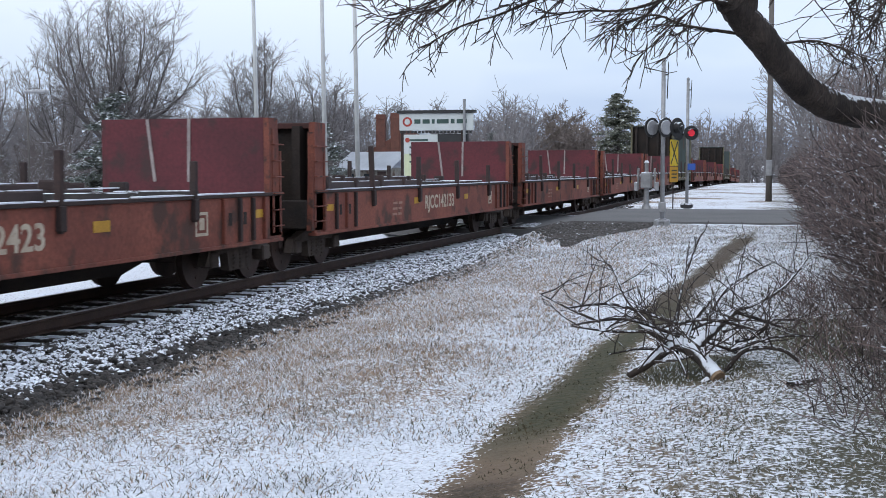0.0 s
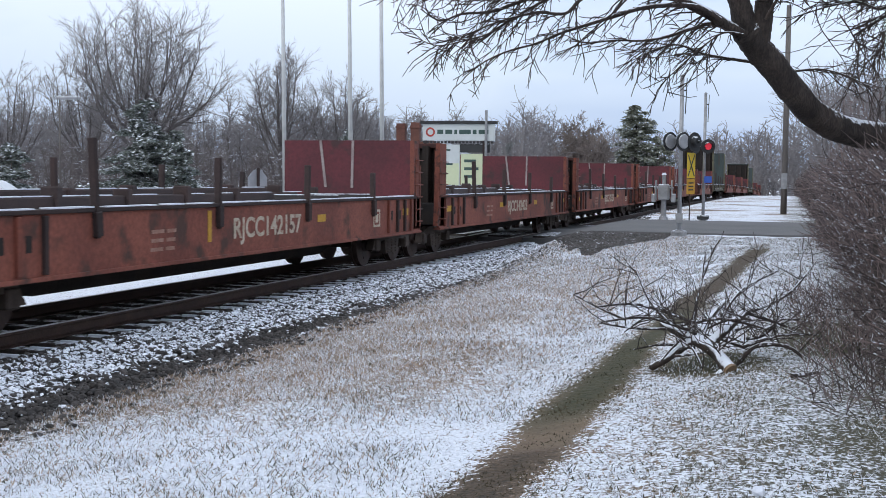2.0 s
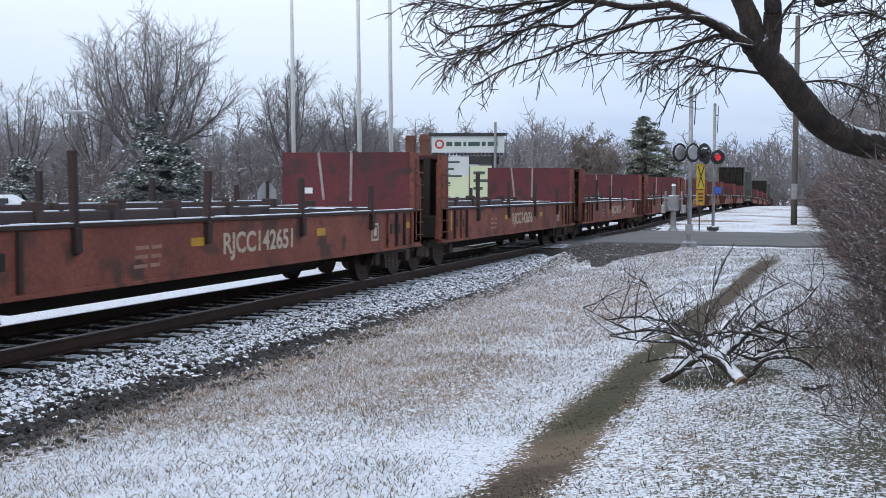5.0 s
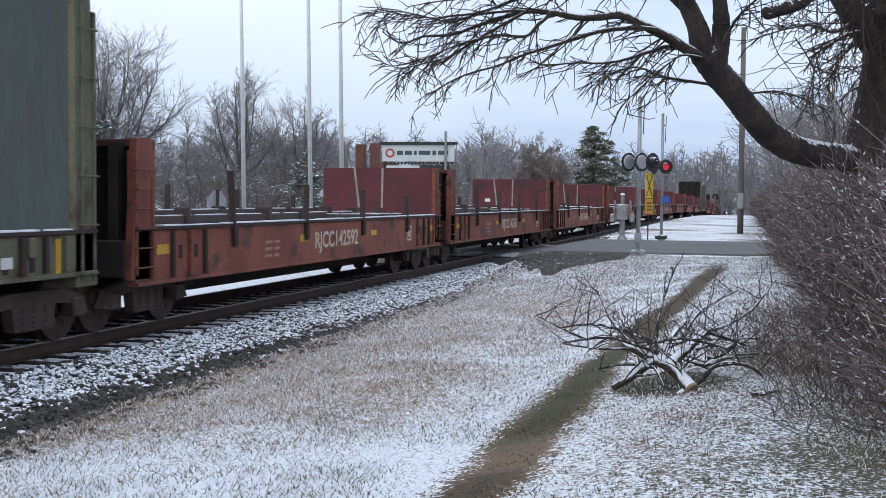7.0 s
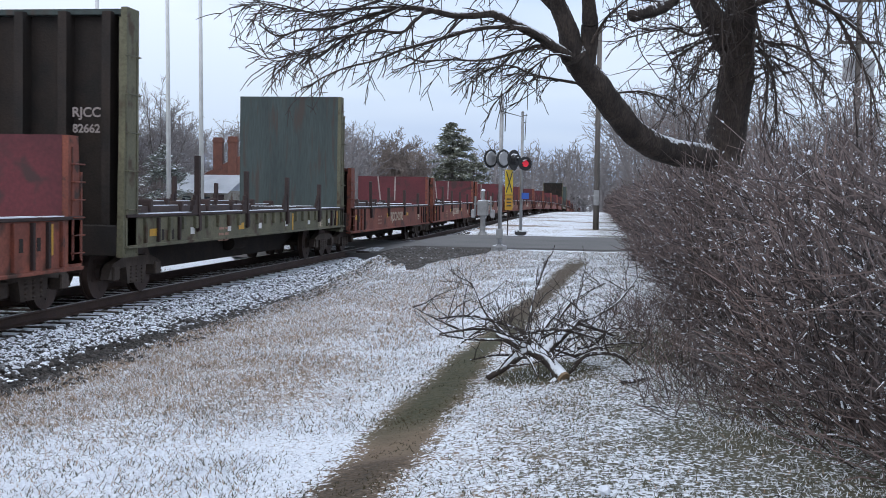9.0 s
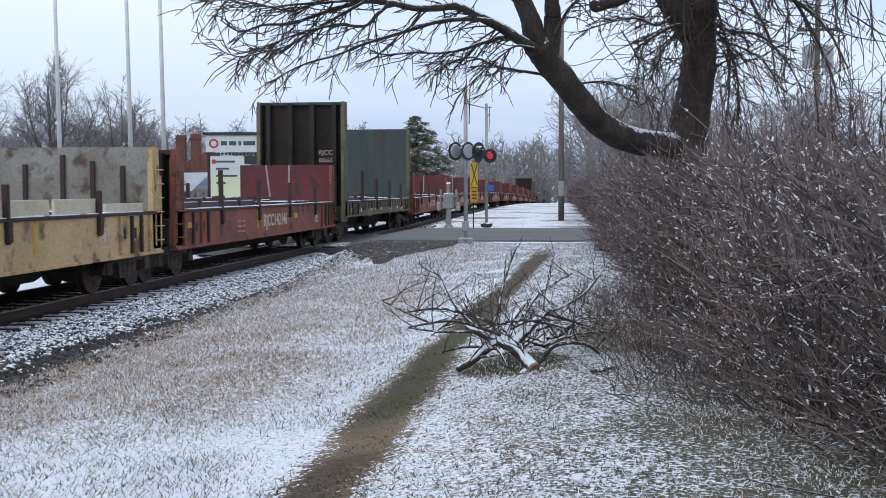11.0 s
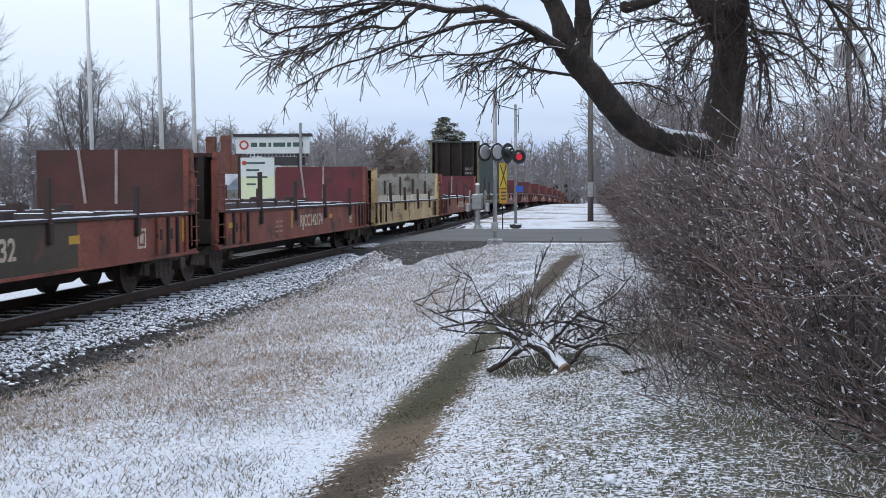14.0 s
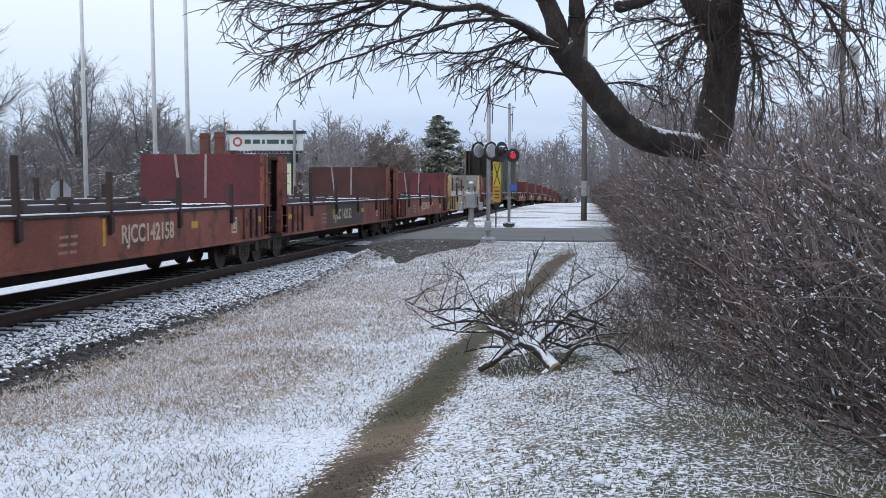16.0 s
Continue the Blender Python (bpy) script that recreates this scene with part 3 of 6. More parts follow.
for _ in range(6000):
    y, x = rng.uniform(28.9, 36.2), rng.uniform(-6.4, -3.5)
    if y < 30.5 + 3.5 * (x + 4.6) / 1.1 and x > -4.6 or y < 29.8 + 1.6 * noise.noise((x * 2, 0, 5)) or x < -5.0 - 0.28 * (y - 29.5) + 0.35 * rng.gauss(0, 0.6):
        continue
    spots.append((x, y, gz(x, y) + 0.02))
v, f = stone_mesh(rng, spots, 0.03, 0.075)
tagged(mesh_object("gravel_patch", v, f, M_PATCH), "dark gravel apron beside the road crossing", "gravel", kind="stuff")
tie_bm = box(-1.3, 1.3, -0.11, 0.11, -0.17, 0.0, 0.012)
first_tie = part("tie", tie_bm, M_TIE, track)
first_tie.location = (TX, 4.0, RAIL - 0.17)
tie_snow = part("tie_snow", box(1.0, 1.33, -0.022, 0.026, -0.01, 0.024, 0.004), M_SNOW, track, "snow lying on the tie end")
tie_snow.location = (TX, 4.0, RAIL - 0.17)
for i in range(1, 130):
    y = 4.0 + 0.55 * i
    if 36 < y < 46:
        continue
    o = new("tie", first_tie.data)
    o.parent = track
    s = new("tie_snow", tie_snow.data)
    s.parent = track
    s.location = (TX, y, RAIL - 0.17 + slope(y))
    o.location, o.rotation_euler = (TX + 0.04 * math.sin(i * 7.3), y, RAIL - 0.17 + slope(y)), (0, 0, 0.02 * math.sin(i * 3.1))

# ---- train ----
SIDE = Matrix(((0, 0, 1, 0), (1, 0, 0, 0), (0, 1, 0, 0), (0, 0, 0, 1)))   # writing on the side that faces the lawn
HALF = 1.43


def wheelset(parent, y):
    """Two wheels on an axle; turns about its axle."""
    bm = cyl(0.07, 0.07, (-0.95, 0, 0), (0.95, 0, 0), 10)
    axle = part("wheelset", bm, M_WHEEL, parent, "dark steel wheelset")
    axle.location = (0, y, 0.42)
    for s in (-1, 1):
        bm = bmesh.new()
        add_cyl(bm, 0.42, 0.42, (s * 0.665, 0, 0), (s * 0.78, 0, 0), 28)
        add_cyl(bm, 0.445, 0.445, (s * 0.655, 0, 0), (s * 0.685, 0, 0), 28)
        add_cyl(bm, 0.15, 0.12, (s * 0.77, 0, 0), (s * 0.84, 0, 0), 14)
        for k in range(5):
            a = k * 2 * math.pi / 5
            add_cyl(bm, 0.03, 0.03, (s * 0.775, 0.26 * math.cos(a), 0.26 * math.sin(a)), (s * 0.79, 0.26 * math.cos(a), 0.26 * math.sin(a)), 6)
        part("wheel", bm, M_WHEEL, axle)
    return axle


def truck(parent, y):
    """A three-piece bogie: side frames, bolster and springs, with its wheelsets on the wagon."""
    for s in (-1, 1):
        x = s * 0.98
        bm = bmesh.new()
        prof = [(-1.12, 0.33), (-0.98, 0.55), (-0.55, 0.66), (0.55, 0.66), (0.98, 0.55), (1.12, 0.33), (0.92, 0.32), (0.78, 0.47), (0.42, 0.50), (0.36, 0.22), (-0.36, 0.22), (-0.42, 0.50), (-0.78, 0.47), (-0.92, 0.32)]
        rows = [[bm.verts.new((x + dx, y + a, b)) for a, b in prof] for dx in (-0.07, 0.07)]
        n = len(prof)
        for k in range(n):
            bm.faces.new((rows[0][k], rows[0][(k + 1) % n], rows[1][(k + 1) % n], rows[1][k]))
        for r in rows:
            for q in ((0, 1, 12, 13), (1, 2, 11, 12), (2, 3, 8, 11), (3, 4, 7, 8), (4, 5, 6, 7), (8, 9, 10, 11)):
                bm.faces.new([r[i] for i in q])
        bmesh.ops.recalc_face_normals(bm, faces=bm.faces)
        for a in (-0.865, 0.865):
            add_box(bm, x - 0.09, x + 0.11, y + a - 0.12, y + a + 0.12, 0.30, 0.53, 0.02)
        part("side_frame", bm, M_TRUCK, parent, "dusty cast steel bogie side frame")
        for a in (-0.22, 0.0, 0.22):
            coil = [(x + s * 0.02, y + a, 0.23 + 0.03 * k) for k in range(10)]
            mesh_object("spring", *tubes([(coil, [0.075 if k % 2 else 0.052 for k in range(10)])], 10), M_TRUCK, parent)
    part("bolster", box(-1.0, 1.0, y - 0.2, y + 0.2, 0.42, 0.66, 0.03), M_GRIME, parent)
    return [wheelset(parent, y - 0.865), wheelset(parent, y + 0.865)]


def end_wall(parent, y0, y1, top, side_mat, face_mat, front):
    """A bulkhead across the deck: flat inner face, ribbed outer face, deep edge posts with rungs."""
    inner = y0 if front else y1
    out = y1 if front else y0
    sgn = 1 if front else -1
    bm = box(-HALF - 0.004 if front else -HALF + 0.09, HALF - 0.09, min(inner - sgn * 0.004, inner + sgn * 0.06), max(inner - sgn * 0.004, inner + sgn * 0.06), 1.32, top + 0.004)
    bulkhead = part("bulkhead", bm, face_mat, parent, "flat steel bulkhead panel, scuffed")
    for s in (-1, 1):
        bm = bmesh.new()
        x0, x1 = (HALF - 0.10, HALF) if s > 0 else (-HALF, -HALF + 0.10)
        lo, hi = min(inner, out), max(inner, out)
        vs = add_box(bm, x0, x1, lo, hi, 0.70, top)
        for v in vs:
            if v.co.z > top - 0.1 and abs(v.co.y - out) < 0.01:
                v.co.y -= sgn * 0.14
        post = part("corner_post", bm, side_mat, bulkhead, "weathered orange-red bulkhead edge")
        part("post_flange", box(x0 - 0.012, x1 + 0.012, lo + 0.10, lo + 0.16, 0.75, top - 0.16), side_mat, bulkhead)
        part("post_flange", box(x0 - 0.012, x1 + 0.012, hi - 0.09, hi - 0.03, 0.75, top - 0.5), side_mat, bulkhead)
        if s > 0:
            for k in range(6):
                z = 0.85 + k * (top - 1.0) / 6
                bm = cyl(0.011, 0.011, (HALF + 0.06, lo + 0.08, z), (HALF + 0.06, hi - 0.06, z), 6)
                add_cyl(bm, 0.011, 0.011, (HALF - 0.01, lo + 0.08, z), (HALF + 0.065, lo + 0.08, z), 6)
                add_cyl(bm, 0.011, 0.011, (HALF - 0.01, hi - 0.06, z), (HALF + 0.065, hi - 0.06, z), 6)
                part("ladder_rung", bm, side_mat, bulkhead)
    for k in range(4):
        x = -HALF + 0.35 + k * (2 * HALF - 0.7) / 3
        y = out - sgn * 0.16
        part("rib", box(x - 0.07, x + 0.07, min(inner + sgn * 0.05, y), max(inner + sgn * 0.05, y), 0.9, top - 0.06), M_GRIME if front is False else face_mat, bulkhead)
    part("top_beam", box(-HALF + 0.1, HALF - 0.1, min(inner, inner + sgn * 0.3), max(inner, inner + sgn * 0.3), top - 0.10, top - 0.004, 0.01), face_mat, bulkhead)
    part("outer_sheet", box(-HALF + 0.1, HALF - 0.1, min(inner + sgn * 0.13, inner + sgn * 0.16), max(inner + sgn * 0.13, inner + sgn * 0.16), 0.9, top - 0.05), M_GRIME if not front else face_mat, bulkhead)
    return bulkhead


def flat_wagon(label, number, side_mat, panel_mat, edge_mat, top, variant, seed, sill=0.64, straps=True):
    """A bulkhead flat wagon; y = 0 is the inner face of the leading bulkhead, z = 0 the rail head."""
    r = random.Random(seed)
    car = empty("flat_wagon", label, "freight wagon", "wagons of the freight train")
    wheels = truck(car, -0.25) + truck(car, -13.15)
    back = -14.0 if variant == 3 else -13.65
    # side sills with flanges and pressed ribs
    for s in (-1, 1):
        bm = bmesh.new()
        x0, x1 = (HALF - 0.05, HALF) if s > 0 else (-HALF, -HALF + 0.05)
        add_box(bm, x0, x1, back - 0.5, 0.42, sill, 1.33)
        a, b = (HALF - 0.12, HALF + 0.035) if s > 0 else (-HALF - 0.035, -HALF + 0.12)
        add_box(bm, a, b, back - 0.5, 0.42, sill - 0.03, sill + 0.02, 0.006)
        side = part("side_sill", bm, side_mat, car, "faded painted steel side sill")
        part("top_flange", box(a, b, back - 0.5, 0.42, 1.315, 1.365, 0.008), M_STAKE, side, "dark worn top flange")
        if s > 0:
            for y in (-0.22, -0.62, -1.05, -1.55, -12.25, -12.7, -13.2, -13.75):
                part("rib", box(HALF - 0.01, HALF + 0.05, y - 0.035, y + 0.035, sill + 0.04, 1.30, 0.008), M_STAKE if y in (-0.62, -1.05, -12.25, -13.2) else edge_mat, side)
            for y in (-0.85, -1.32, -12.5, -12.95):
                part("slot", box(HALF - 0.01, HALF + 0.006, y - 0.05, y + 0.05, 0.92, 1.10, 0.003), M_GRIME, side, "dark hole in the sill")
            for y in (-0.42, -4.7, -8.6, -13.45):
                yy = y + r.uniform(-0.15, 0.15)
                h = r.choice((0.11, 0.12, 0.13, 0.42))
                w = 0.17 if h < 0.2 else 0.05
                part("reflector", box(HALF, HALF + 0.006, yy - w, yy + w, 1.06 - h / 2, 1.06 + h / 2), M_REFLECT, side, "yellow reflective patch")
            for k in range(3):
                yy = -9.9 + 0.02 * k
                part("stencil", box(HALF, HALF + 0.005, yy - 0.24, yy + 0.05, 0.80 + 0.11 * k, 0.845 + 0.11 * k), M_STENCIL, side, "faded stencilled data bars")
                part("stencil", box(HALF, HALF + 0.005, yy + 0.12, yy + 0.34, 0.80 + 0.11 * k, 0.845 + 0.11 * k), M_STENCIL, side)
            bm = bmesh.new()
            for a in ((-2.35, -2.31, 0.82, 1.14), (-2.04, -2.0, 0.82, 1.14), (-2.31, -2.04, 0.82, 0.86), (-2.31, -2.04, 1.10, 1.14), (-2.24, -2.10, 0.9, 1.06)):
                add_box(bm, HALF, HALF + 0.005, *a)
            part("tag_frame", bm, M_LETTER, side, "pale stencilled inspection panel")
            lettering("lettering", number, 0.29, M_LETTER, side, Matrix.Translation((HALF + 0.004, -6.80, 0.87)) @ SIDE, "cream reporting mark and number", 1.10)
            bm = bmesh.new()
            y = back + 0.2
            while y < -0.3:
                w = r.uniform(0.3, 1.3)
                add_box(bm, HALF - 0.10, HALF + 0.028, y, min(y + w, -0.1), 1.365, 1.365 + r.uniform(0.008, 0.02))
                y += w + r.choice((0.0, 0.02, 0.25))
            tagged(part("snow_line", bm, M_SNOW, side, "thin snow lying on the sill"), kind="stuff")
    part("deck", box(-HALF + 0.06, HALF - 0.06, back, 0, 1.20, 1.30), M_DECK, car, "dark deck dusted with snow")
    bm = bmesh.new()
    rows = [[bm.verts.new((x, y, z)) for y, z in ((back + 1.2, 1.2), (back + 1.2, 0.62), (back + 2.6, 0.30), (-2.5, 0.30), (-1.1, 0.62), (-1.1, 1.2))] for x in (-0.4, 0.4)]
    bm.faces.new(rows[0][::-1]), bm.faces.new(rows[1])
    for k in range(6):
        bm.faces.new((rows[0][k], rows[0][(k + 1) % 6], rows[1][(k + 1) % 6], rows[1][k]))
    bmesh.ops.recalc_face_normals(bm, faces=bm.faces)
    part("centre_sill", bm, M_GRIME, car, "deep dark centre sill")
    bm = bmesh.new()
    for k in range(9):
        y = -1.6 - 1.22 * k
        add_box(bm, -HALF + 0.06, HALF - 0.06, y - 0.05, y + 0.05, sill + 0.06, 1.2)
    part("cross_bearer", bm, M_GRIME, car)
    bm = cyl(0.16, 0.16, (0.5, -6.8, 0.62), (0.5, -5.9, 0.62), 14)
    part("brake_reservoir", bm, M_GRIME, car)
    # load bunks and low inner walls
    for x in (-1.05, -0.1):
        bm = box(x - 0.08, x + 0.08, back + 0.3, -1.2 - 1.3 * (x > -0.5), 1.30, 1.52 if x < -0.5 else 1.45, 0.02)
        for k in range(7):
            y = -1.7 - 1.65 * k
            add_box(bm, x - 0.13, x + 0.13, y - 0.07, y + 0.07, 1.3, 1.54 + 0.04 * (k % 2), 0.02)
        bunk = part("bunk_beam", bm, M_STAKE, car, "dark timber bunk beam")
        bm = bmesh.new()
        for k in range(9):
            y = back + 0.5 + 1.3 * k + r.uniform(-0.2, 0.2)
            add_box(bm, x - 0.07, x + 0.05, y, y + r.uniform(0.5, 1.25), 1.52 if x < -0.5 else 1.45, 1.534 if x < -0.5 else 1.462)
        tagged(part("snow_line", bm, M_SNOW, bunk, "thin snow on the beam"), kind="stuff")
    for k in range(2):
        y = -2.2 - 1.6 * k
        bm = box(0.1, 1.25, y - 0.06, y + 0.06, 1.30, 1.42, 0.01, Matrix.Translation((0, y, 0)) @ Matrix.Rotation(radians(35), 4, "Z") @ Matrix.Translation((0, -y, 0)))
        part("loose_beam", bm, M_DECK, car, "loose timber lying on the deck, snow on it")
    lean = [r.uniform(-3, 3) for _ in range(8)]
    for j, s in enumerate((1, -1)):
        for k, y in enumerate((-2.4, -5.4, -8.4, -11.3)):
            h = (0.62, 0.72, 0.78, 0.95)[k] * (1.0 if variant != 2 else 0.85)
            m = Matrix.Translation((s * (HALF - 0.0), y + (0.4 if s < 0 else 0), 1.2)) @ Matrix.Rotation(radians(lean[k * 2 + j] + (4 if k == 3 else 0)), 4, "X")
            wd = 0.058 if variant == 3 else 0.038
            bm = box(-0.04, 0.05, -wd, wd, -0.18, h * (1.25 if variant == 3 else 1.0), 0.008, m)
            add_box(bm, -0.02, 0.07, -0.06, 0.06, -0.16, 0.12, 0.01, m)
            if variant == 3:
                for q in range(4):
                    add_box(bm, -0.03, 0.03, -0.06, -0.36 + 0.07 * q, 0.12 + 0.09 * q, 0.21 + 0.09 * q, 0, m)
            part("stake", bm, M_STAKE, car, "dark rusty stake in its pocket")
    front = end_wall(car, 0.0, 0.45, top, edge_mat, panel_mat, True)
    end_wall(car, back - 0.6, back, top + (0.16 if variant == 3 else 0), edge_mat, panel_mat if variant == 3 else M_BROWN_PANEL if variant != 2 else M_GREY_PANEL, False)
    if straps:
        for x, tilt in ((-0.62, 7), (0.1, -1)):
            m = Matrix.Translation((x, -0.012, top)) @ Matrix.Rotation(radians(-tilt), 4, "Y")
            bm = bmesh.new()
            add_box(bm, -0.026, 0.026, -0.008, 0.008, -(top - 1.52), 0.0, 0, m)
            part("strap", bm, M_STRAP, front, "pale worn tie-down strap")
    if variant == 2:
        y = back + 0.3
        while y < -0.6:
            w = r.uniform(0.9, 2.4)
            part("side_board", box(HALF - 0.08, HALF - 0.03, y, min(y + w, -0.4), 1.366, 1.366 + r.uniform(0.14, 0.24), 0.008), M_CREAM, car, "cream-painted low side board")
            y += w + r.uniform(0.12, 0.5)
        # thin dark bars in place of the stake shadows on the end panel
        for x in (-0.9, -0.2, 0.35, 0.9):
            part("upright", box(x - 0.04, x + 0.04, -0.07, -0.01, 1.3, 2.0 + 0.4 * r.random(), 0.008), M_STAKE, front, "dark upright standing for a stake shadow on the end panel")
    if variant == 3:
        for k in range(20):
            part("stake_pocket", box(HALF - 0.01, HALF + 0.06, -0.9 - 0.62 * k - 0.06, -0.9 - 0.62 * k + 0.06, 1.08, 1.30, 0.01), M_GREEN_SIDE, car)
    if variant == 1:
        part("patch", box(-0.95, -0.75, -0.02, -0.012, 1.66, 1.78), M_WHITE, front, "torn white paper patch")
    for y, sg in ((0.45, 1), (back - 0.6, -1)):
        bm = box(-0.12, 0.12, min(y, y + sg * 0.42), max(y, y + sg * 0.42), 0.72, 0.98, 0.03)
        add_box(bm, -0.2, 0.2, min(y + sg * 0.34, y + sg * 0.6), max(y + sg * 0.34, y + sg * 0.6), 0.68, 1.0, 0.04)
        part("coupler", bm, M_GRIME, car)
        part("end_sill", box(-HALF + 0.1, HALF - 0.1, min(y, y - sg * 0.12), max(y, y - sg * 0.12), 0.72, 1.2, 0.02), edge_mat if sg > 0 else M_GRIME, car)
    return car, wheels


RED_LABEL = "faded red bulkhead flat wagon with rusty stakes"
cars = {}
wheel_sets = {}


def add_car(i, label, number, *looks, **kw):
    cars[i], wheel_sets[i] = flat_wagon(label, number, *looks, 100 + i, **kw)


NUMBERS = {0: "RJCC142133", 1: "RJCC142423", 2: "RJCC142157", 3: "RJCC142656", 4: "RJCC142651", 5: "RJCC142592", 7: "RJCC142146", 9: "RJCC142174", 11: "RJCC142158"}
for i in (0, 1, 2, 3, 4, 5, 7, 9, 11):
    add_car(i, RED_LABEL, NUMBERS[i], M_RED, M_RED_PANEL, M_ORANGE, 2.49, 1 if i == 4 else 0)
add_car(10, "olive-patched red bulkhead flat wagon with a brown bulkhead", "RJCC 142132", M_RED, M_BROWN_PANEL, M_ORANGE, 2.49, 0)
part("repainted_patch", box(HALF - 0.01, HALF + 0.003, -9.25, -4.2, 0.66, 1.315), M_OLIVE, cars[10], "dark olive repainted stretch of the sill").location.y = -0.3
for o in cars[10].children_recursive:
    if o.name.startswith("lettering"):
        o.location.y = -0.7
add_car(8, "cream-yellow bulkhead flat wagon with grey end panels", "", M_YELLOW_CAR, M_GREY_PANEL, M_YELLOW_CAR, 2.49, 2, straps=False)
add_car(6, "weathered green flat wagon with tall bulkheads", "", M_GREEN_SIDE, M_GREEN, M_GREEN_SIDE, 4.40, 3, sill=0.86, straps=False)
lettering("lettering", "RJCC", 0.15, M_STRAP, cars[6], pose(0.85, -14.63, 2.86, 90, 0, 0), "pale reporting mark", 1.0)
lettering("lettering", "82662", 0.13, M_STRAP, cars[6], pose(0.85, -14.63, 2.62, 90, 0, 0), "pale wagon number", 1.0)
for k in range(6):
    part("placard", box(HALF + 0.002, HALF + 0.008, -1.4 - 2.05 * k, -1.2 - 2.05 * k, 0.98, 1.1), M_WHITE, cars[6], "small white placard")


def bars_only(car):
    for o in list(car.children_recursive):
        if o.name.startswith("lettering"):
            bpy.data.objects.remove(o)


# the far wagons at the head of the train repeat the near ones
for i in range(-10, 0):
    src = 6 if i in (-4, -8) else 3 + (i % 3) if i % 3 != 2 else 1
    cars[i] = copy_thing(cars[src], pose(0, 0, 0))
    bars_only(cars[i])


def locomotive():
    """A six-axle road diesel: y = 0 at the trailing end."""
    e = empty("locomotive", "red diesel locomotive with a white stripe", "locomotive", "locomotives")
    part("frame", box(-1.5, 1.5, 0.2, 20.2, 1.05, 1.5, 0.05), M_BLACK, e)
    part("hood", box(-0.95, 0.95, 0.8, 15.6, 1.5, 4.05, 0.14), M_LOCO, e, "red long hood")
    cab = part("cab", box(-1.45, 1.45, 15.6, 18.0, 1.5, 4.45, 0.16), M_LOCO, e, "red cab")
    part("nose", box(-0.95, 0.95, 18.0, 19.8, 1.5, 2.9, 0.12), M_LOCO, e)
    for s in (-1, 1):
        part("window", box(min(s * 1.44, s * 1.46), max(s * 1.44, s * 1.46), 16.2, 17.4, 3.1, 3.9), M_GLASS, cab)
        part("stripe", box(min(s * 0.94, s * 0.962), max(s * 0.94, s * 0.962), 1.2, 15.4, 2.4, 2.75), M_WHITE, e, "white stripe")
        part("handrail", cyl(0.02, 0.02, (s * 1.42, 0.5, 2.5), (s * 1.42, 15.4, 2.5), 6), M_WHITE, e)
    part("rear_stripe", box(-0.8, 0.8, 0.775, 0.81, 2.2, 2.9), M_WHITE, e, "white end panel")
    part("radiator", box(-1.25, 1.25, 1.4, 5.0, 3.6, 4.25, 0.1), M_LOCO, e)
    part("fuel_tank", box(-1.3, 1.3, 7.0, 13.0, 0.35, 1.05, 0.12), M_BLACK, e)
    for y in (3.9, 16.3):
        part("bogie", box(-1.2, 1.2, y - 2.3, y + 2.3, 0.45, 0.95, 0.05), M_TRUCK, e)
        for a in (-1.75, 0, 1.75):
            bm = bmesh.new()
            for s in (-1, 1):
                add_cyl(bm, 0.5, 0.5, (s * 0.66, y + a, 0.5), (s * 0.8, y + a, 0.5), 18)
            part("wheelset", bm, M_WHEEL, e)
    return e


locos = [locomotive()]
locos.append(copy_thing(locos[0], pose(0, 0, 0)))
PITCH = 15.8
PLACE = {0: 0.0, 1: 15.91, 2: 31.8, 3: 47.64, 4: 63.58, 5: 79.18, 6: 94.67, 7: 111.11, 8: 126.45, 9: 142.04, 10: 157.78, 11: 173.4}
# seconds and the place of the train along the line
TRAVEL = [(0.0, 34.85), (0.5, 40.15), (1.0, 45.45), (1.5, 50.7), (2.0, 55.95), (3.0, 66.35), (4.0, 76.9), (5.2, 89.2), (6.3, 100.6), (7.0, 107.95), (8.0, 117.9), (9.0, 127.65), (10.2, 139.5), (11.3, 150.75), (12.0, 158.3), (13.0, 168.7), (14.0, 179.2), (15.0, 189.6), (16.0, 200.1)]


def travel(t):
    return float(np.interp(t, [a for a, _ in TRAVEL], [b for _, b in TRAVEL]))


def ride(y, length):
    """Pose of a vehicle whose reference end is at y along the line."""
    a, b = slope(y), slope(y - length)
    return Matrix.Translation((TX, y, RAIL + a)) @ Matrix.Rotation(math.atan2(a - b, length), 4, "X")


TIMES = [0.5 * k for k in range(33)]
WHEEL_TIMES = [k / 30 for k in range(481)]


def motions():
    for i, car in cars.items():
        walk(car, [(t, ride(travel(t) - PLACE.get(i, PITCH * i), 12.9)) for t in TIMES])
    for k, loco in enumerate(locos):
        walk(loco, [(t, ride(travel(t) + PITCH * 10 + 2.4 + 21.4 * k, -16)) for t in TIMES])
    for i, sets in wheel_sets.items():
        for w in sets:
            base = w.location.copy()
            walk(w, [(t, Matrix.Translation(base) @ Matrix.Rotation(-(travel(t) - 35.2) / 0.42, 4, "X")) for t in WHEEL_TIMES])

# ---- road crossing ----
road = empty("road", "worn grey asphalt road over the level crossing", "road", kind="structure")
rx = axis([(-60, -11, 10), (-11, -6.5, 9), (-6.5, 2, 16), (2, 40, 10)])
v, f = [], []
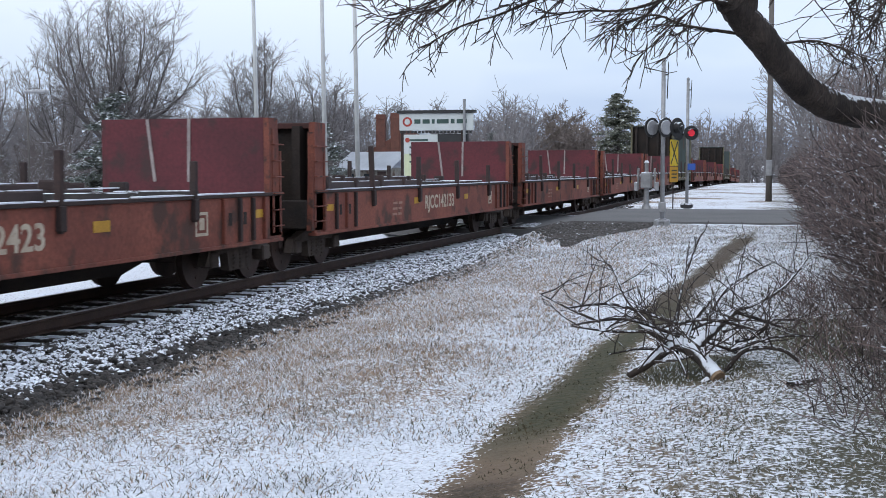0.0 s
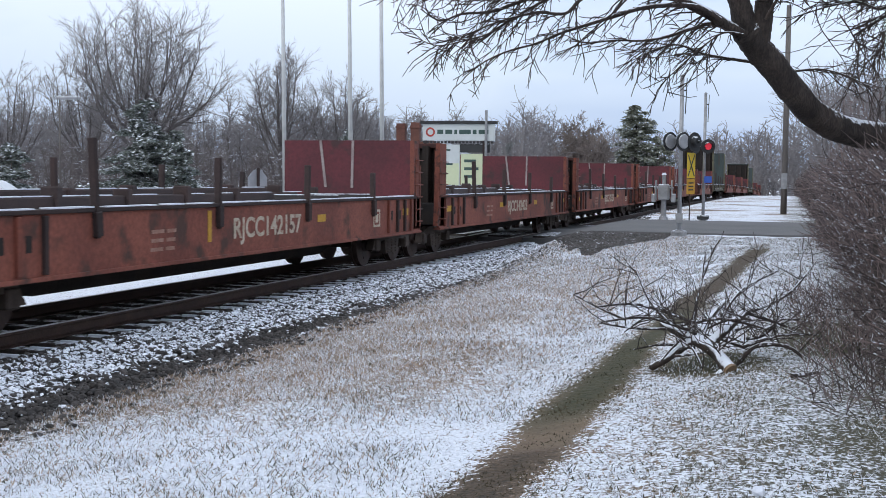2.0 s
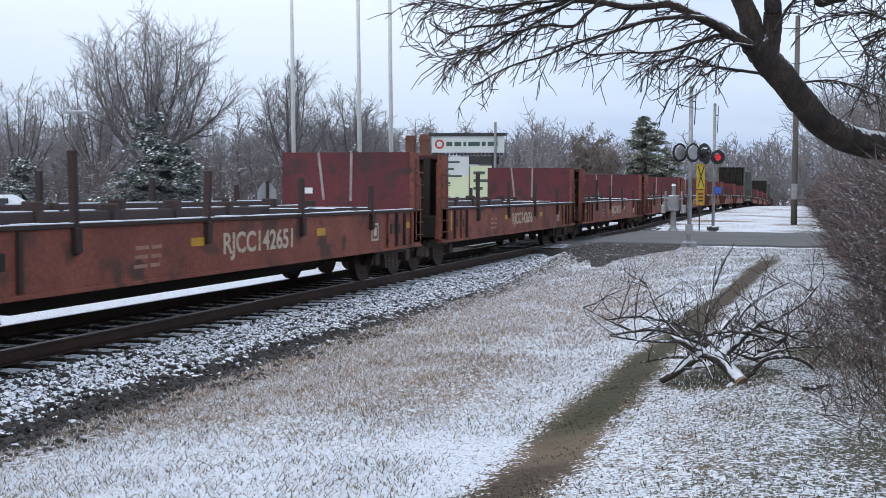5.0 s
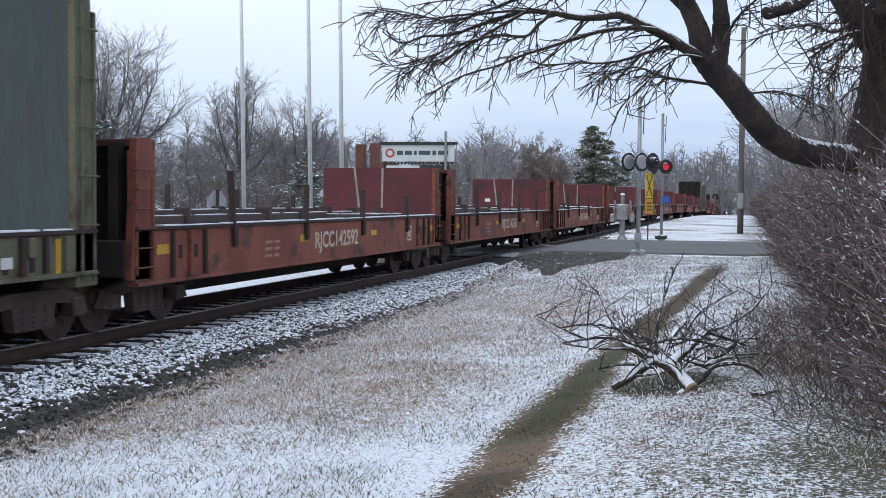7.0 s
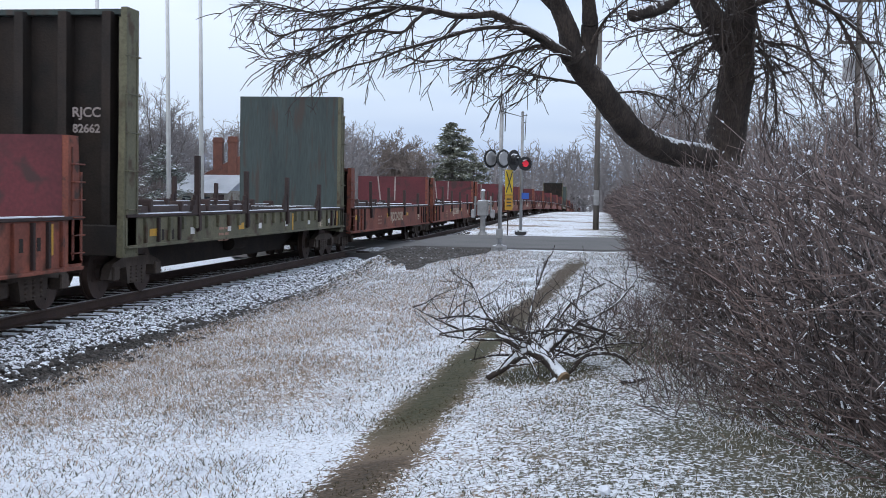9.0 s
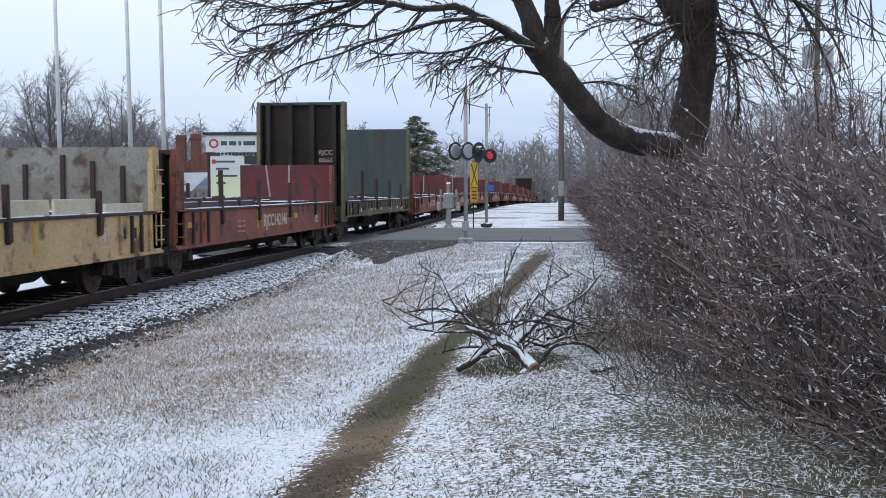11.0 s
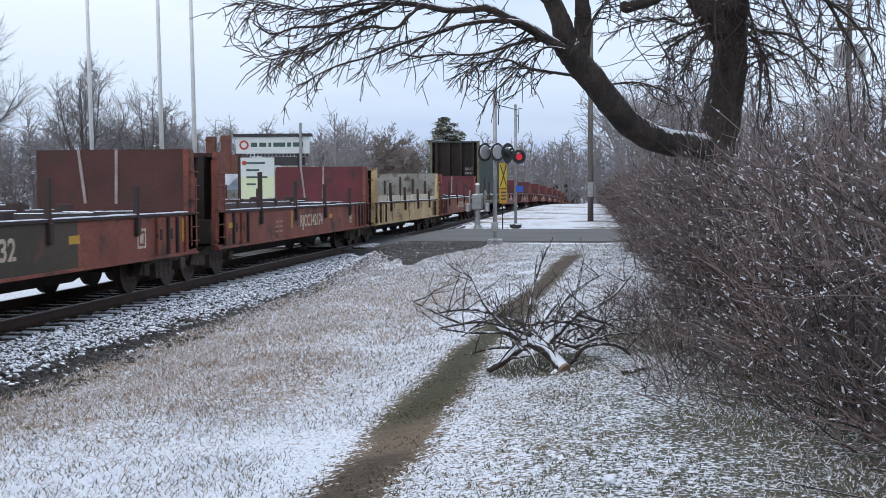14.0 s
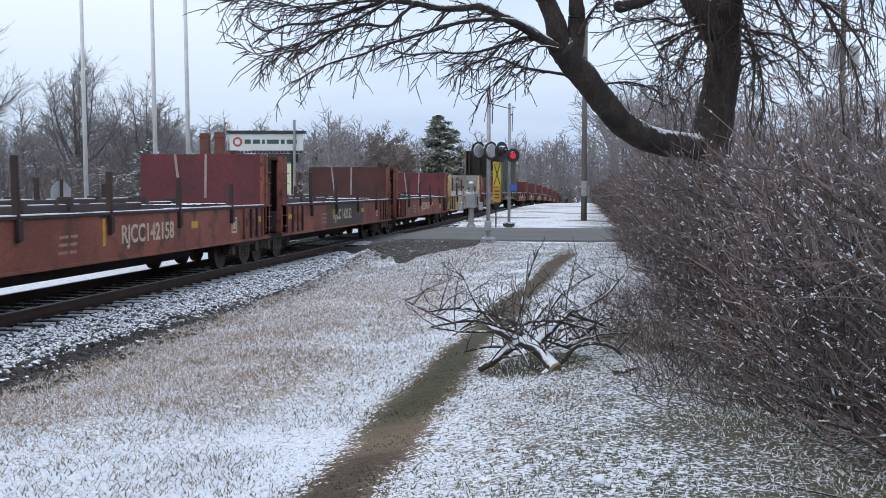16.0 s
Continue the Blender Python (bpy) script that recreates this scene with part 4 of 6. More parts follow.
for x in rx:
    z = 0.03 if x > -6.2 else (RAIL - 0.12 if x < -7.3 else 0.03 + (RAIL - 0.15) * (-6.2 - x) / 1.1)
    if x < -10.5:
        z = RAIL - 0.12 + 0.20 * smooth(10.5, 16, -x)
    for y, dz in ((36.75, -0.25), (36.8, -0.02), (37.1, 0.0), (41.5, 0.05), (45.9, 0.0), (46.2, -0.03), (46.25, -0.25)):
        v.append((x, y + 0.05 * noise.noise((x * 1.7, y, 0)), z + dz))
f = [(i * 7 + j, (i + 1) * 7 + j, (i + 1) * 7 + j + 1, i * 7 + j + 1) for i in range(len(rx) - 1) for j in range(6)]
mesh_object("carriageway", v, f, M_ASPHALT, road, smooth=False)
for k, x in enumerate((-10.35, -8.87, -7.45)):
    for j in range(4):
        part("crossing_plank", box(x - 0.38, x + 0.38, 36.9 + 2.3 * j, 39.15 + 2.3 * j, RAIL - 0.22, RAIL - 0.075 - 0.0138 * j, 0.01), M_TIE, road, "worn timber crossing plank")


def signal_mast(x, y, height, lit, arm_turn, label, thick, lamps=2.78):
    e = empty("crossing_signal", label, "crossing signal", "crossing signals", m=pose(x, y, 0))
    part("mast", cyl(thick, thick * 0.92, (0, 0, 0.1), (0, 0, height), 14), M_GALV, e, smooth=True)
    bm = cyl(0.15, 0.11, (0, 0, -0.12), (0, 0, 0.16), 12)
    add_box(bm, -0.24, 0.24, -0.24, 0.24, -0.2, -0.06, 0.02)
    part("base", bm, M_GALV, e, "cast mast base with snow")
    part("cap", cyl(thick + 0.01, 0.02, (0, 0, height), (0, 0, height + 0.05), 12), M_GALV, e)
    part("side_rod", cyl(0.016, 0.012, (0.10, 0.02, height - 1.05), (0.13, 0.03, height - 0.05), 6), M_BLACK, e, "dark rod bracketed near the mast top")
    part("rod_bracket", box(0.0, 0.12, -0.02, 0.03, height - 0.42, height - 0.38), M_BLACK, e)
    part("cross_arm", cyl(0.035, 0.035, (-0.42, -0.05, lamps + 0.08), (0.25, 0.05, lamps + 0.08), 10), M_GALV, e)
    for x0, y0, turn, on in lit:
        head = empty_child("lamp_head", e, pose(x0, y0, lamps, 0, 0, turn))
        bm = cyl(0.27, 0.27, (0, -0.012, 0), (0, 0.012, 0), 26)
        part("backboard", bm, M_BLACK, head, "round black backboard")
        part("housing", cyl(0.13, 0.16, (0, 0.16, 0), (0, 0.012, 0), 18), M_BLACK, head)
        part("lens", cyl(0.205 if on == 2 else 0.13, 0.19 if on == 2 else 0.12, (0, -0.014, 0), (0, -0.045, 0), 24), (M_LENS_RED if on == 1 else M_LENS_DARK if on == 0 else M_ALU), head, ("glowing red lens" if on == 1 else "unlit dark lens" if on == 0 else "pale snow-crusted lens"))
        if on == 2:
            continue
        bm = bmesh.new()
        n, rows = 12, []
        for yy, rr in ((-0.02, 0.16), (-0.30, 0.15)):
            rows.append([bm.verts.new((rr * math.cos(a), yy if abs(math.cos(a)) < 0.95 else -0.08, rr * math.sin(a))) for a in [math.pi * (k / (n - 1) * 1.3 - 0.15) for k in range(n)]])
        for k in range(n - 1):
            bm.faces.new((rows[0][k], rows[0][k + 1], rows[1][k + 1], rows[1][k]))
        bmesh.ops.solidify(bm, geom=bm.faces[:], thickness=0.008)
        part("hood", bm, M_BLACK, head, "black lamp hood with snow")
    return e


def empty_child(name, parent, m):
    """A part that carries its own pieces: the lamp's mounting plate."""
    ob = part(name, cyl(0.05, 0.05, (0, 0.16, 0), (0, 0.22, 0), 8), M_BLACK, parent)
    ob.matrix_basis = m
    return ob


m1 = signal_mast(-3.25, 35.5, 4.50, [(-0.29, -0.12, 50, 2), (0.08, -0.12, 50, 2), (0.36, 0.15, -128, 0)], 0, "grey steel crossing signal mast with paired round lamps", 0.062, 2.66)
bm = box(-0.2, 0.2, -0.16, 0.16, 0.06, 0.13, 0.015)
add_cyl(bm, 0.10, 0.09, (-0.13, -0.1, -0.06), (-0.13, -0.1, 0.1), 8)
add_cyl(bm, 0.10, 0.09, (0.13, -0.1, -0.06), (0.13, -0.1, 0.1), 8)
part("foot_plate", bm, M_GALV, m1, "bolted foot plate dusted with snow")
part("junction_box", box(-0.1, 0.1, -0.13, -0.05, 0.34, 0.62, 0.015), M_GALV, m1, "small grey junction box")
m2 = signal_mast(-3.52, 46.9, 4.75, [(0.14, -0.12, 20, 1), (-0.32, 0.12, 62, 0)], 0, "grey steel crossing signal mast with a red flashing lamp", 0.06)
part("blue_sign", box(0.02, 0.30, -0.09, -0.08, 1.42, 1.66, 0.003), M_BLUE, m2, "small blue notice plate")
part("foot_bracket", box(-0.22, 0.22, -0.18, 0.18, 0.03, 0.2, 0.04), M_BLACK, m2)

gate = empty("gate_mechanism", "grey crossing gate mechanism on a short post", "gate mechanism", m=pose(-5.0, 46.9, 0))
part("post", cyl(0.11, 0.10, (0, 0, -0.05), (0, 0, 1.0), 12), M_GALV, gate)
part("foot", cyl(0.2, 0.15, (0, 0, -0.08), (0, 0, 0.12), 12), M_GALV, gate)
part("housing", box(-0.2, 0.2, -0.22, 0.22, 0.75, 1.35, 0.04), M_GALV, gate, "grey gate motor housing")
for s in (-1, 1):
    part("counterweight_arm", box(s * 0.30 - 0.03, s * 0.30 + 0.03, -0.1, 0.1, 0.72, 1.5, 0.02), M_GALV, gate)
    part("counterweight", box(s * 0.38 - 0.07, s * 0.38 + 0.07, -0.15, 0.15, 0.66, 0.98, 0.03), M_ALU, gate)
    part("shaft", cyl(0.04, 0.04, (0, 0, 1.2), (s * 0.36, 0, 1.2), 8), M_GALV, gate)
part("mast_stub", cyl(0.075, 0.07, (0, 0, 1.35), (0, 0, 1.70), 12), M_GALV, gate)
part("snow_cap", cyl(0.10, 0.05, (0, 0, 1.70), (0, 0, 1.78), 12), M_SNOW, gate, "little cap of snow")

sign = empty("warning_sign", "yellow railroad warning sign with a black cross on a thin post", "sign", m=pose(-4.0, 46.9, 0, 0, 0, 71))
part("post", cyl(0.025, 0.025, (0, 0.03, 0), (0, 0.03, 2.5), 8), M_STAKE, sign)
panel = part("yellow_panel", box(-0.36, 0.36, -0.006, 0.006, 1.58, 2.54, 0.004), M_SIGN_YELLOW, sign, "bright yellow panel")
for s in (-1, 1):
    m = Matrix.Translation((0, -0.010, 2.06)) @ Matrix.Rotation(radians(s * 35), 4, "Y")
    part("cross_bar", box(-0.035, 0.035, -0.003, 0.003, -0.5, 0.5, 0, m), M_BLACK, panel, "black bar of the cross")
part("lower_plate", box(-0.36, 0.36, -0.006, 0.006, 0.98, 1.55, 0.004), M_SIGN_AMBER, sign, "amber lower plate")
for k in range(3):
    part("text_bar", box(-0.22, 0.22, -0.012, -0.006, 1.12 + 0.13 * k, 1.17 + 0.13 * k), M_BLACK, sign)

# ---- poles and structures across the line ----
for x, h in ((-19.84, 15.5), (-17.0, 16.0), (-15.68, 16.0)):
    pole = empty("flagpole", "tall white tapered flagpole", "flagpole", "flagpoles", m=pose(x, 45, -0.15, 0.3, -0.6, 0))
    part("shaft", cyl(0.095, 0.05, (0, 0, 0), (0, 0, h), 14), M_WHITE, pole, smooth=True)
    part("finial", cyl(0.09, 0.02, (0, 0, h), (0, 0, h + 0.14), 10), M_WHITE, pole)
    part("base_collar", cyl(0.2, 0.13, (0, 0, 0), (0, 0, 0.12), 14), M_ALU, pole)

board = empty("sign_board", "white roadside sign board with a dark frame", "sign board", m=pose(-14.0, 50, -0.15, 0, 0, 6))
for x in (-1.5, 1.05):
    part("post", box(x - 0.07, x + 0.07, -0.05, 0.1, 0, 4.0, 0.01), M_STAKE, board)
part("side_pole", cyl(0.06, 0.06, (1.14, -0.12, 0), (1.14, -0.12, 4.5), 10), M_GALV, board)
head = part("header_panel", box(-1.62, 1.5, -0.06, 0.06, 3.22, 3.92, 0.01), M_SIGNBOARD, board, "white header panel")
part("top_cap", box(-1.72, 1.62, -0.14, 0.16, 3.93, 4.06, 0.01), M_BLACK, board, "dark top edge")
part("emblem", cyl(0.20, 0.20, (-1.28, -0.065, 3.58), (-1.28, -0.075, 3.58), 24), M_INKRED, head, "round red emblem")
part("emblem_ring", cyl(0.12, 0.12, (-1.28, -0.076, 3.58), (-1.28, -0.08, 3.58), 20), M_SIGNBOARD, head)
x = -0.98
for w in (0.26, 0.3, 0.12, 0.5, 0.16, 0.42):
    part("text_bar", box(x, x + w, -0.068, -0.061, 3.50, 3.68), M_INK, head)
    x += w + 0.09
bm = bmesh.new()
for k in range(20):
    add_box(bm, -1.6 + 0.155 * k, -1.6 + 0.155 * k + 0.10, -0.07, 0.05, 3.10, 3.20)
part("fringe", bm, M_BLACK, board, "dark toothed lower edge")
low = part("lower_panel", box(-1.45, 0.0, -0.05, 0.05, 1.2, 3.05, 0.01), M_SIGNBOARD, board, "pale printed lower panel")
part("yellow_field", box(-1.42, -0.03, -0.056, -0.051, 1.22, 2.25), M_SIGNGREEN, low, "pale yellow field")
for k, w in enumerate((0.8, 0.55, 0.9, 0.4)):
    part("text_bar", box(-1.2, -1.2 + w, -0.062, -0.057, 2.78 - 0.3 * k, 2.86 - 0.3 * k), M_INK, low)
part("emblem", cyl(0.10, 0.10, (-1.28, -0.057, 2.82), (-1.28, -0.066, 2.82), 16), M_INKRED, low)
part("dark_panel", box(0.0, 1.3, -0.04, 0.04, 2.72, 3.08, 0.01), M_BLACK, board, "dark message strip")
side = part("side_panel", box(0.05, 1.0, -0.05, 0.05, 1.25, 2.66, 0.01), M_SIGNGREEN, board, "pale message panel")
for k, w in enumerate((0.5, 0.62, 0.4)):
    part("text_bar", box(0.2, 0.2 + w, -0.062, -0.052, 2.3 - 0.33 * k, 2.42 - 0.33 * k), M_INK, side)

house = empty("brick_house", "brown-red brick house with two chimneys and a snowy roof", "house", m=pose(-28.9, 94, -1.4, 0, 0, 8))
W = box(-3.6, 5.0, -3.5, 4.5, 0, 3.9)
part("wall", W, M_BRICK, house, "brick walls")
bm = bmesh.new()
pts = [(-3.6, 3.9), (0.0, 5.75), (3.6, 3.9)]
a = [bm.verts.new((x - 0.0, -3.52, z)) for x, z in pts]
b = [bm.verts.new((x - 0.0, -3.2, z)) for x, z in pts]
bm.faces.new(a), bm.faces.new(b[::-1])
for k in range(3):
    bm.faces.new((a[k], b[k], b[(k + 1) % 3], a[(k + 1) % 3]))
part("gable", bm, M_BRICK, house, "brick gable end")
bm = bmesh.new()
for s in (-1, 1):
    q = [bm.verts.new(p) for p in ((0, -3.3, 5.8), (s * 4.1, -3.3, 3.7), (s * 4.1, 4.7, 3.7), (0, 4.7, 5.8))]
    bm.faces.new(q if s > 0 else q[::-1])
bmesh.ops.solidify(bm, geom=bm.faces[:], thickness=0.15)
roof = part("roof", bm, M_ROOFSNOW, house, "roof under thin snow")
for x in (-2.2, -1.05):
    bm = box(x - 0.35, x + 0.35, -3.6, -2.9, 0, 6.9 if x < -2 else 7.0, 0.02)
    add_box(bm, x - 0.42, x + 0.42, -3.66, -2.84, 6.55, 6.7, 0.01)
    part("chimney", bm, M_BRICK, house, "tall brick chimney")
for x in (1.2, 3.4):
    w = part("window", box(x - 0.45, x + 0.45, -3.56, -3.49, 1.3, 2.7), M_GLASS, house)
    part("frame", box(x - 0.52, x + 0.52, -3.58, -3.565, 2.7, 2.8), M_WHITE, w)

shed = empty("small_building", "low white building with a snow-covered roof", "building", m=pose(-27.1, 80, -0.6, 0, 0, -18))
part("wall", box(-2.2, 2.2, -1.8, 1.8, 0, 2.0), M_GREY_PANEL, shed, "pale siding walls")
bm = bmesh.new()
for s in (-1, 1):
    q = [bm.verts.new(p) for p in ((-2.5, 0, 3.1), (-2.5, s * 2.2, 1.85), (2.5, s * 2.2, 1.85), (2.5, 0, 3.1))]
    bm.faces.new(q if s < 0 else q[::-1])
bmesh.ops.solidify(bm, geom=bm.faces[:], thickness=0.12)
part("roof", bm, M_ROOFSNOW, shed, "snow-covered pitched roof")
for x in (-1.2, 0.4):
    part("window", box(x - 0.35, x + 0.35, -1.83, -1.79, 0.8, 1.6), M_GLASS, shed)
part("door", box(1.2, 1.9, -1.83, -1.79, 0.05, 1.75), M_STAKE, shed)

stop = empty("stop_sign", "octagonal stop sign seen from its grey back", "sign", m=pose(-13.77, 30, -0.2, 0, 0, 68))
part("plate", cyl(0.36, 0.36, (0, -0.004, 1.62), (0, 0.004, 1.62), 8), M_ALU, stop, "pale octagonal plate")
stop.children[0].data.transform(Matrix.Translation((0, 0, 1.62)) @ Matrix.Rotation(radians(22.5), 4, "Y") @ Matrix.Translation((0, 0, -1.62)))
part("post", box(-0.035, 0.035, -0.05, -0.01, 0, 2.0), M_STAKE, stop)


def utility_pole(x, y, h, r, arms, label, half=0.7):
    e = empty("utility_pole", label, "utility pole", "utility poles", m=pose(x, y, -0.2))
    part("pole", cyl(r, r * 0.75, (0, 0, 0), (0, 0, h), 12), M_POLEWOOD, e, smooth=True)
    for z in arms:
        arm = part("cross_arm", box(-half, half, -0.16, -0.05, z - 0.05, z + 0.05, 0.01), M_POLEWOOD, e)
        for k in (-0.87 * half, -0.4 * half, 0.4 * half, 0.87 * half):
            part("insulator", cyl(0.04, 0.025, (k, -0.1, z + 0.05), (k, -0.1, z + 0.19), 8), M_GRIME, arm)
    return e


up = utility_pole(8.1, 43, 9.4, 0.115, (8.5, 7.1), "wooden utility pole with crossarms and two grey transformers")
for x in (-0.32, 0.32):
    t = part("transformer", cyl(0.2, 0.2, (x, -0.1, 5.8), (x, -0.1, 6.5), 16), M_ALU, up, "grey transformer can")
    part("lid", cyl(0.21, 0.15, (x, -0.1, 6.5), (x, -0.1, 6.58), 16), M_ALU, t)
fp = utility_pole(-0.78, 57, 9.5, 0.14, (), "plain grey wooden pole beside the snowy track")
part("meter_box", box(-0.13, 0.13, -0.26, -0.13, 1.3, 2.0, 0.02), M_GALV, fp, "small grey box on the pole")
pl = utility_pole(-34.5, 51, 5.4, 0.05, (), "street lamp pole with a pale head")
part("lamp_head", box(-0.1, 1.1, -0.15, 0.15, 5.25, 5.42, 0.05), M_ALU, pl, "pale street lamp head")

parked = empty("parked_car", "white parked car dusted with snow", "car", m=pose(-30.3, 40, -0.2, 0, 0, 20))
bm = bmesh.new()
prof = [(-2.1, 0.35), (-2.1, 0.85), (-1.7, 0.95), (-1.0, 1.42), (0.6, 1.45), (1.3, 0.98), (2.0, 0.88), (2.15, 0.4)]
rows = [[bm.verts.new((x, s * 0.85 * (0.86 if z > 1.2 else 1), z)) for x, z in prof] for s in (-1, 1)]
bm.faces.new(rows[0][::-1]), bm.faces.new(rows[1])
for k in range(8):
    bm.faces.new((rows[0][k], rows[0][(k + 1) % 8], rows[1][(k + 1) % 8], rows[1][k]))
bmesh.ops.recalc_face_normals(bm, faces=bm.faces)
bmesh.ops.bevel(bm, geom=bm.edges[:], offset=0.06, segments=2, affect="EDGES")
part("body", bm, M_CARPAINT, parked, smooth=False)
for s in (-1, 1):
    part("side_window", box(-1.1, 0.8, min(s * 0.80, s * 0.86), max(s * 0.80, s * 0.86), 0.98, 1.32, 0.02), M_GLASS, parked)
    for x in (-1.35, 1.35):
        part("tyre", cyl(0.32, 0.32, (x, s * 0.66, 0.32), (x, s * 0.88, 0.32), 18), M_BLACK, parked)


# ---- trees ----
def bare_tree(x, y, z, h, r, seed, levels=4, spread=0.85, lift=0.03, kids=(4, 6), label="tall bare deciduous tree with fine snowy branches", mat=None, thin=0.012, lean=(0, 0), fork=0.28):
    rng = random.Random(seed)
    e = empty("bare_tree", label, "tree", "bare trees across the line", m=pose(x, y, z))
    out = []
    trunk = wander(rng, (0, 0, 0), (lean[0], lean[1], 1), h * fork, 5, 0.03)
    out.append((9, trunk, taper(r, r * 0.75, len(trunk))))
    top = trunk[-1]
    for k in range(5):
        a = k * 2 * math.pi / 5 + rng.uniform(-0.4, 0.4)
        tilt = rng.uniform(0.3, 0.7) if k else 0.05
        grow(rng, out, top, (math.cos(a) * tilt, math.sin(a) * tilt, 1), h * (0.50 if k else 0.62), r * 0.5, levels - 1, spread, lift, kids, 0.60, 0.09, thin, 0.2)
    big = [(p, q) for lv, p, q in out if lv >= 2]
    fine = [(p, q) for lv, p, q in out if lv < 2]
    v, f = tubes(big, 6)
    mesh_object("trunk", v, f, mat or M_FARTWIG, e, "grey-brown trunk and limbs")
    v, f = tubes(fine, 3)
    mesh_object("crown", v, f, mat or M_FARTWIG, e, "mesh of fine bare twigs")
    return e


def spreading_tree(x, y, z, h, w, r, seed, limbs, kids, label, fork=0.26, thin=0.011):
    """An upright crown: limbs fan out from the fork and curve up, each carrying sprays of fine twigs."""
    rng = random.Random(seed)
    e = empty("bare_tree", label, "tree", "bare trees across the line", m=pose(x, y, z))
    trunk = wander(rng, (0, 0, 0), (0, 0, 1), h * fork, 5, 0.02)
    big, fine = [(trunk, taper(r, r * 0.72, len(trunk)))], []
    for k in range(limbs):
        a = k * 2.4 + rng.uniform(-0.3, 0.3)
        out_ = w * math.sqrt((k + 0.4) / limbs) * rng.uniform(0.8, 1.05)
        rise = (h * (1 - fork)) * math.sqrt(max(0.05, 1 - (out_ / (w * 1.12)) ** 2)) * rng.uniform(0.9, 1.04)
        z0 = h * fork * rng.uniform(0.72, 1.0)
        ca, sa = math.cos(a), math.sin(a)
        pts = [(0, 0, z0)]
        for i in range(1, 8):
            u = i / 7
            o = out_ * (1 - (1 - u) ** 1.7) + rng.gauss(0, 0.025 * w)
            pts.append((ca * o, sa * o + rng.gauss(0, 0.02 * w), z0 + (h * fork + rise - z0) * u ** 1.25))
        lr = r * rng.uniform(0.28, 0.46)
        big.append((pts, taper(lr, thin * 1.6, 8)))
        for n in range(kids):
            u = 0.22 + 0.78 * (n + rng.random()) / kids
            i = min(int(u * 7), 6)
            p = Vector(pts[i]).lerp(Vector(pts[i + 1]), u * 7 - i)
            d = (Vector(pts[i + 1]) - Vector(pts[i])).normalized()
            side = Vector((rng.gauss(0, 1), rng.gauss(0, 1), rng.gauss(0.15, 0.5))).normalized()
            ln = h * 0.20 * rng.uniform(0.6, 1.2) * (1.15 - 0.5 * u)
            b = wander(rng, p, d * 0.8 + side * 0.85, ln, 5, 0.10, 0.06)
            big.append((b, taper(max(thin * 1.3, lr * 0.4 * (1.1 - u)), thin, 6)))
            for _ in range(8):
                q = b[rng.randint(1, 5)]
                g = wander(rng, q, (Vector(b[5]) - Vector(b[0])).normalized() + Vector((rng.gauss(0, 0.6), rng.gauss(0, 0.6), rng.gauss(0.1, 0.45))), ln * rng.uniform(0.35, 0.65), 3, 0.10, 0.02)
                fine.append((g, taper(thin, thin * 0.6, 4)))
                for _ in range(4):
                    q2 = g[rng.randint(1, 3)]
                    fine.append((wander(rng, q2, Vector(g[3]) - Vector(g[0]) + Vector((rng.gauss(0, 0.5), rng.gauss(0, 0.5), rng.gauss(0.1, 0.4))) * ln * 0.4, ln * rng.uniform(0.16, 0.32), 2, 0.1), taper(thin * 0.75, thin * 0.5, 3)))
    mesh_object("trunk", *tubes(big, 5), M_FARLIMB, e, "dark grey trunk and ascending limbs")
    mesh_object("crown", *tubes(fine, 3), M_FARTWIG, e, "haze of fine bare twigs")
    return e


TALL = "tall bare deciduous tree with a fine round crown"
spreading_tree(-44.6, 75, -0.8, 13.5, 5.6, 0.42, 17, 17, 17, TALL, 0.36, 0.012)
spreading_tree(-36.2, 80, -0.6, 11.0, 2.9, 0.28, 2, 10, 13, TALL, 0.34, 0.012)
spreading_tree(-32.4, 82, -0.6, 8.8, 2.5, 0.20, 3, 9, 11, TALL, 0.34, 0.012)
spreading_tree(-50.5, 77, -0.6, 10.6, 3.6, 0.22, 12, 10, 12, TALL, 0.30, 0.012)
spreading_tree(-59.5, 80, -0.6, 9.4, 3.8, 0.28, 4, 9, 11, TALL, 0.28, 0.012)
bare_tree(-19.8, 108, -1.0, 8.3, 0.20, 5, 5, 0.85, 0.07, (4, 6), "broad bare bushy tree beside the conifer", M_SHRUB, 0.022, fork=0.12)
bare_tree(-17.4, 106, -1.0, 7.0, 0.16, 6, 5, 0.85, 0.07, (4, 6), "broad bare bushy tree beside the conifer", M_SHRUB, 0.022, fork=0.12)
bare_tree(1.6, 66, -0.4, 8.2, 0.17, 7, 4, 0.8, 0.07, (4, 6), "bare twisted tree at the hedge's far end", fork=0.25, lean=(-0.25, 0))
bare_tree(2.6, 80, -0.6, 10.0, 0.2, 8, 4, 0.8, 0.07, (4, 6), "bare tree behind the hedge", fork=0.25)
bare_tree(5.0, 52, -0.2, 6.6, 0.15, 9, 4, 0.8, 0.06, (4, 6), "bare tree behind the hedge", fork=0.25)
bare_tree(6.9, 37, -0.1, 5.2, 0.12, 10, 4, 0.8, 0.05, (4, 6), "bare tree behind the hedge", fork=0.25)
bare_tree(2.9, 46, -0.1, 6.0, 0.12, 14, 4, 0.8, 0.04, (5, 6), "bare tree behind the hedge", fork=0.25)


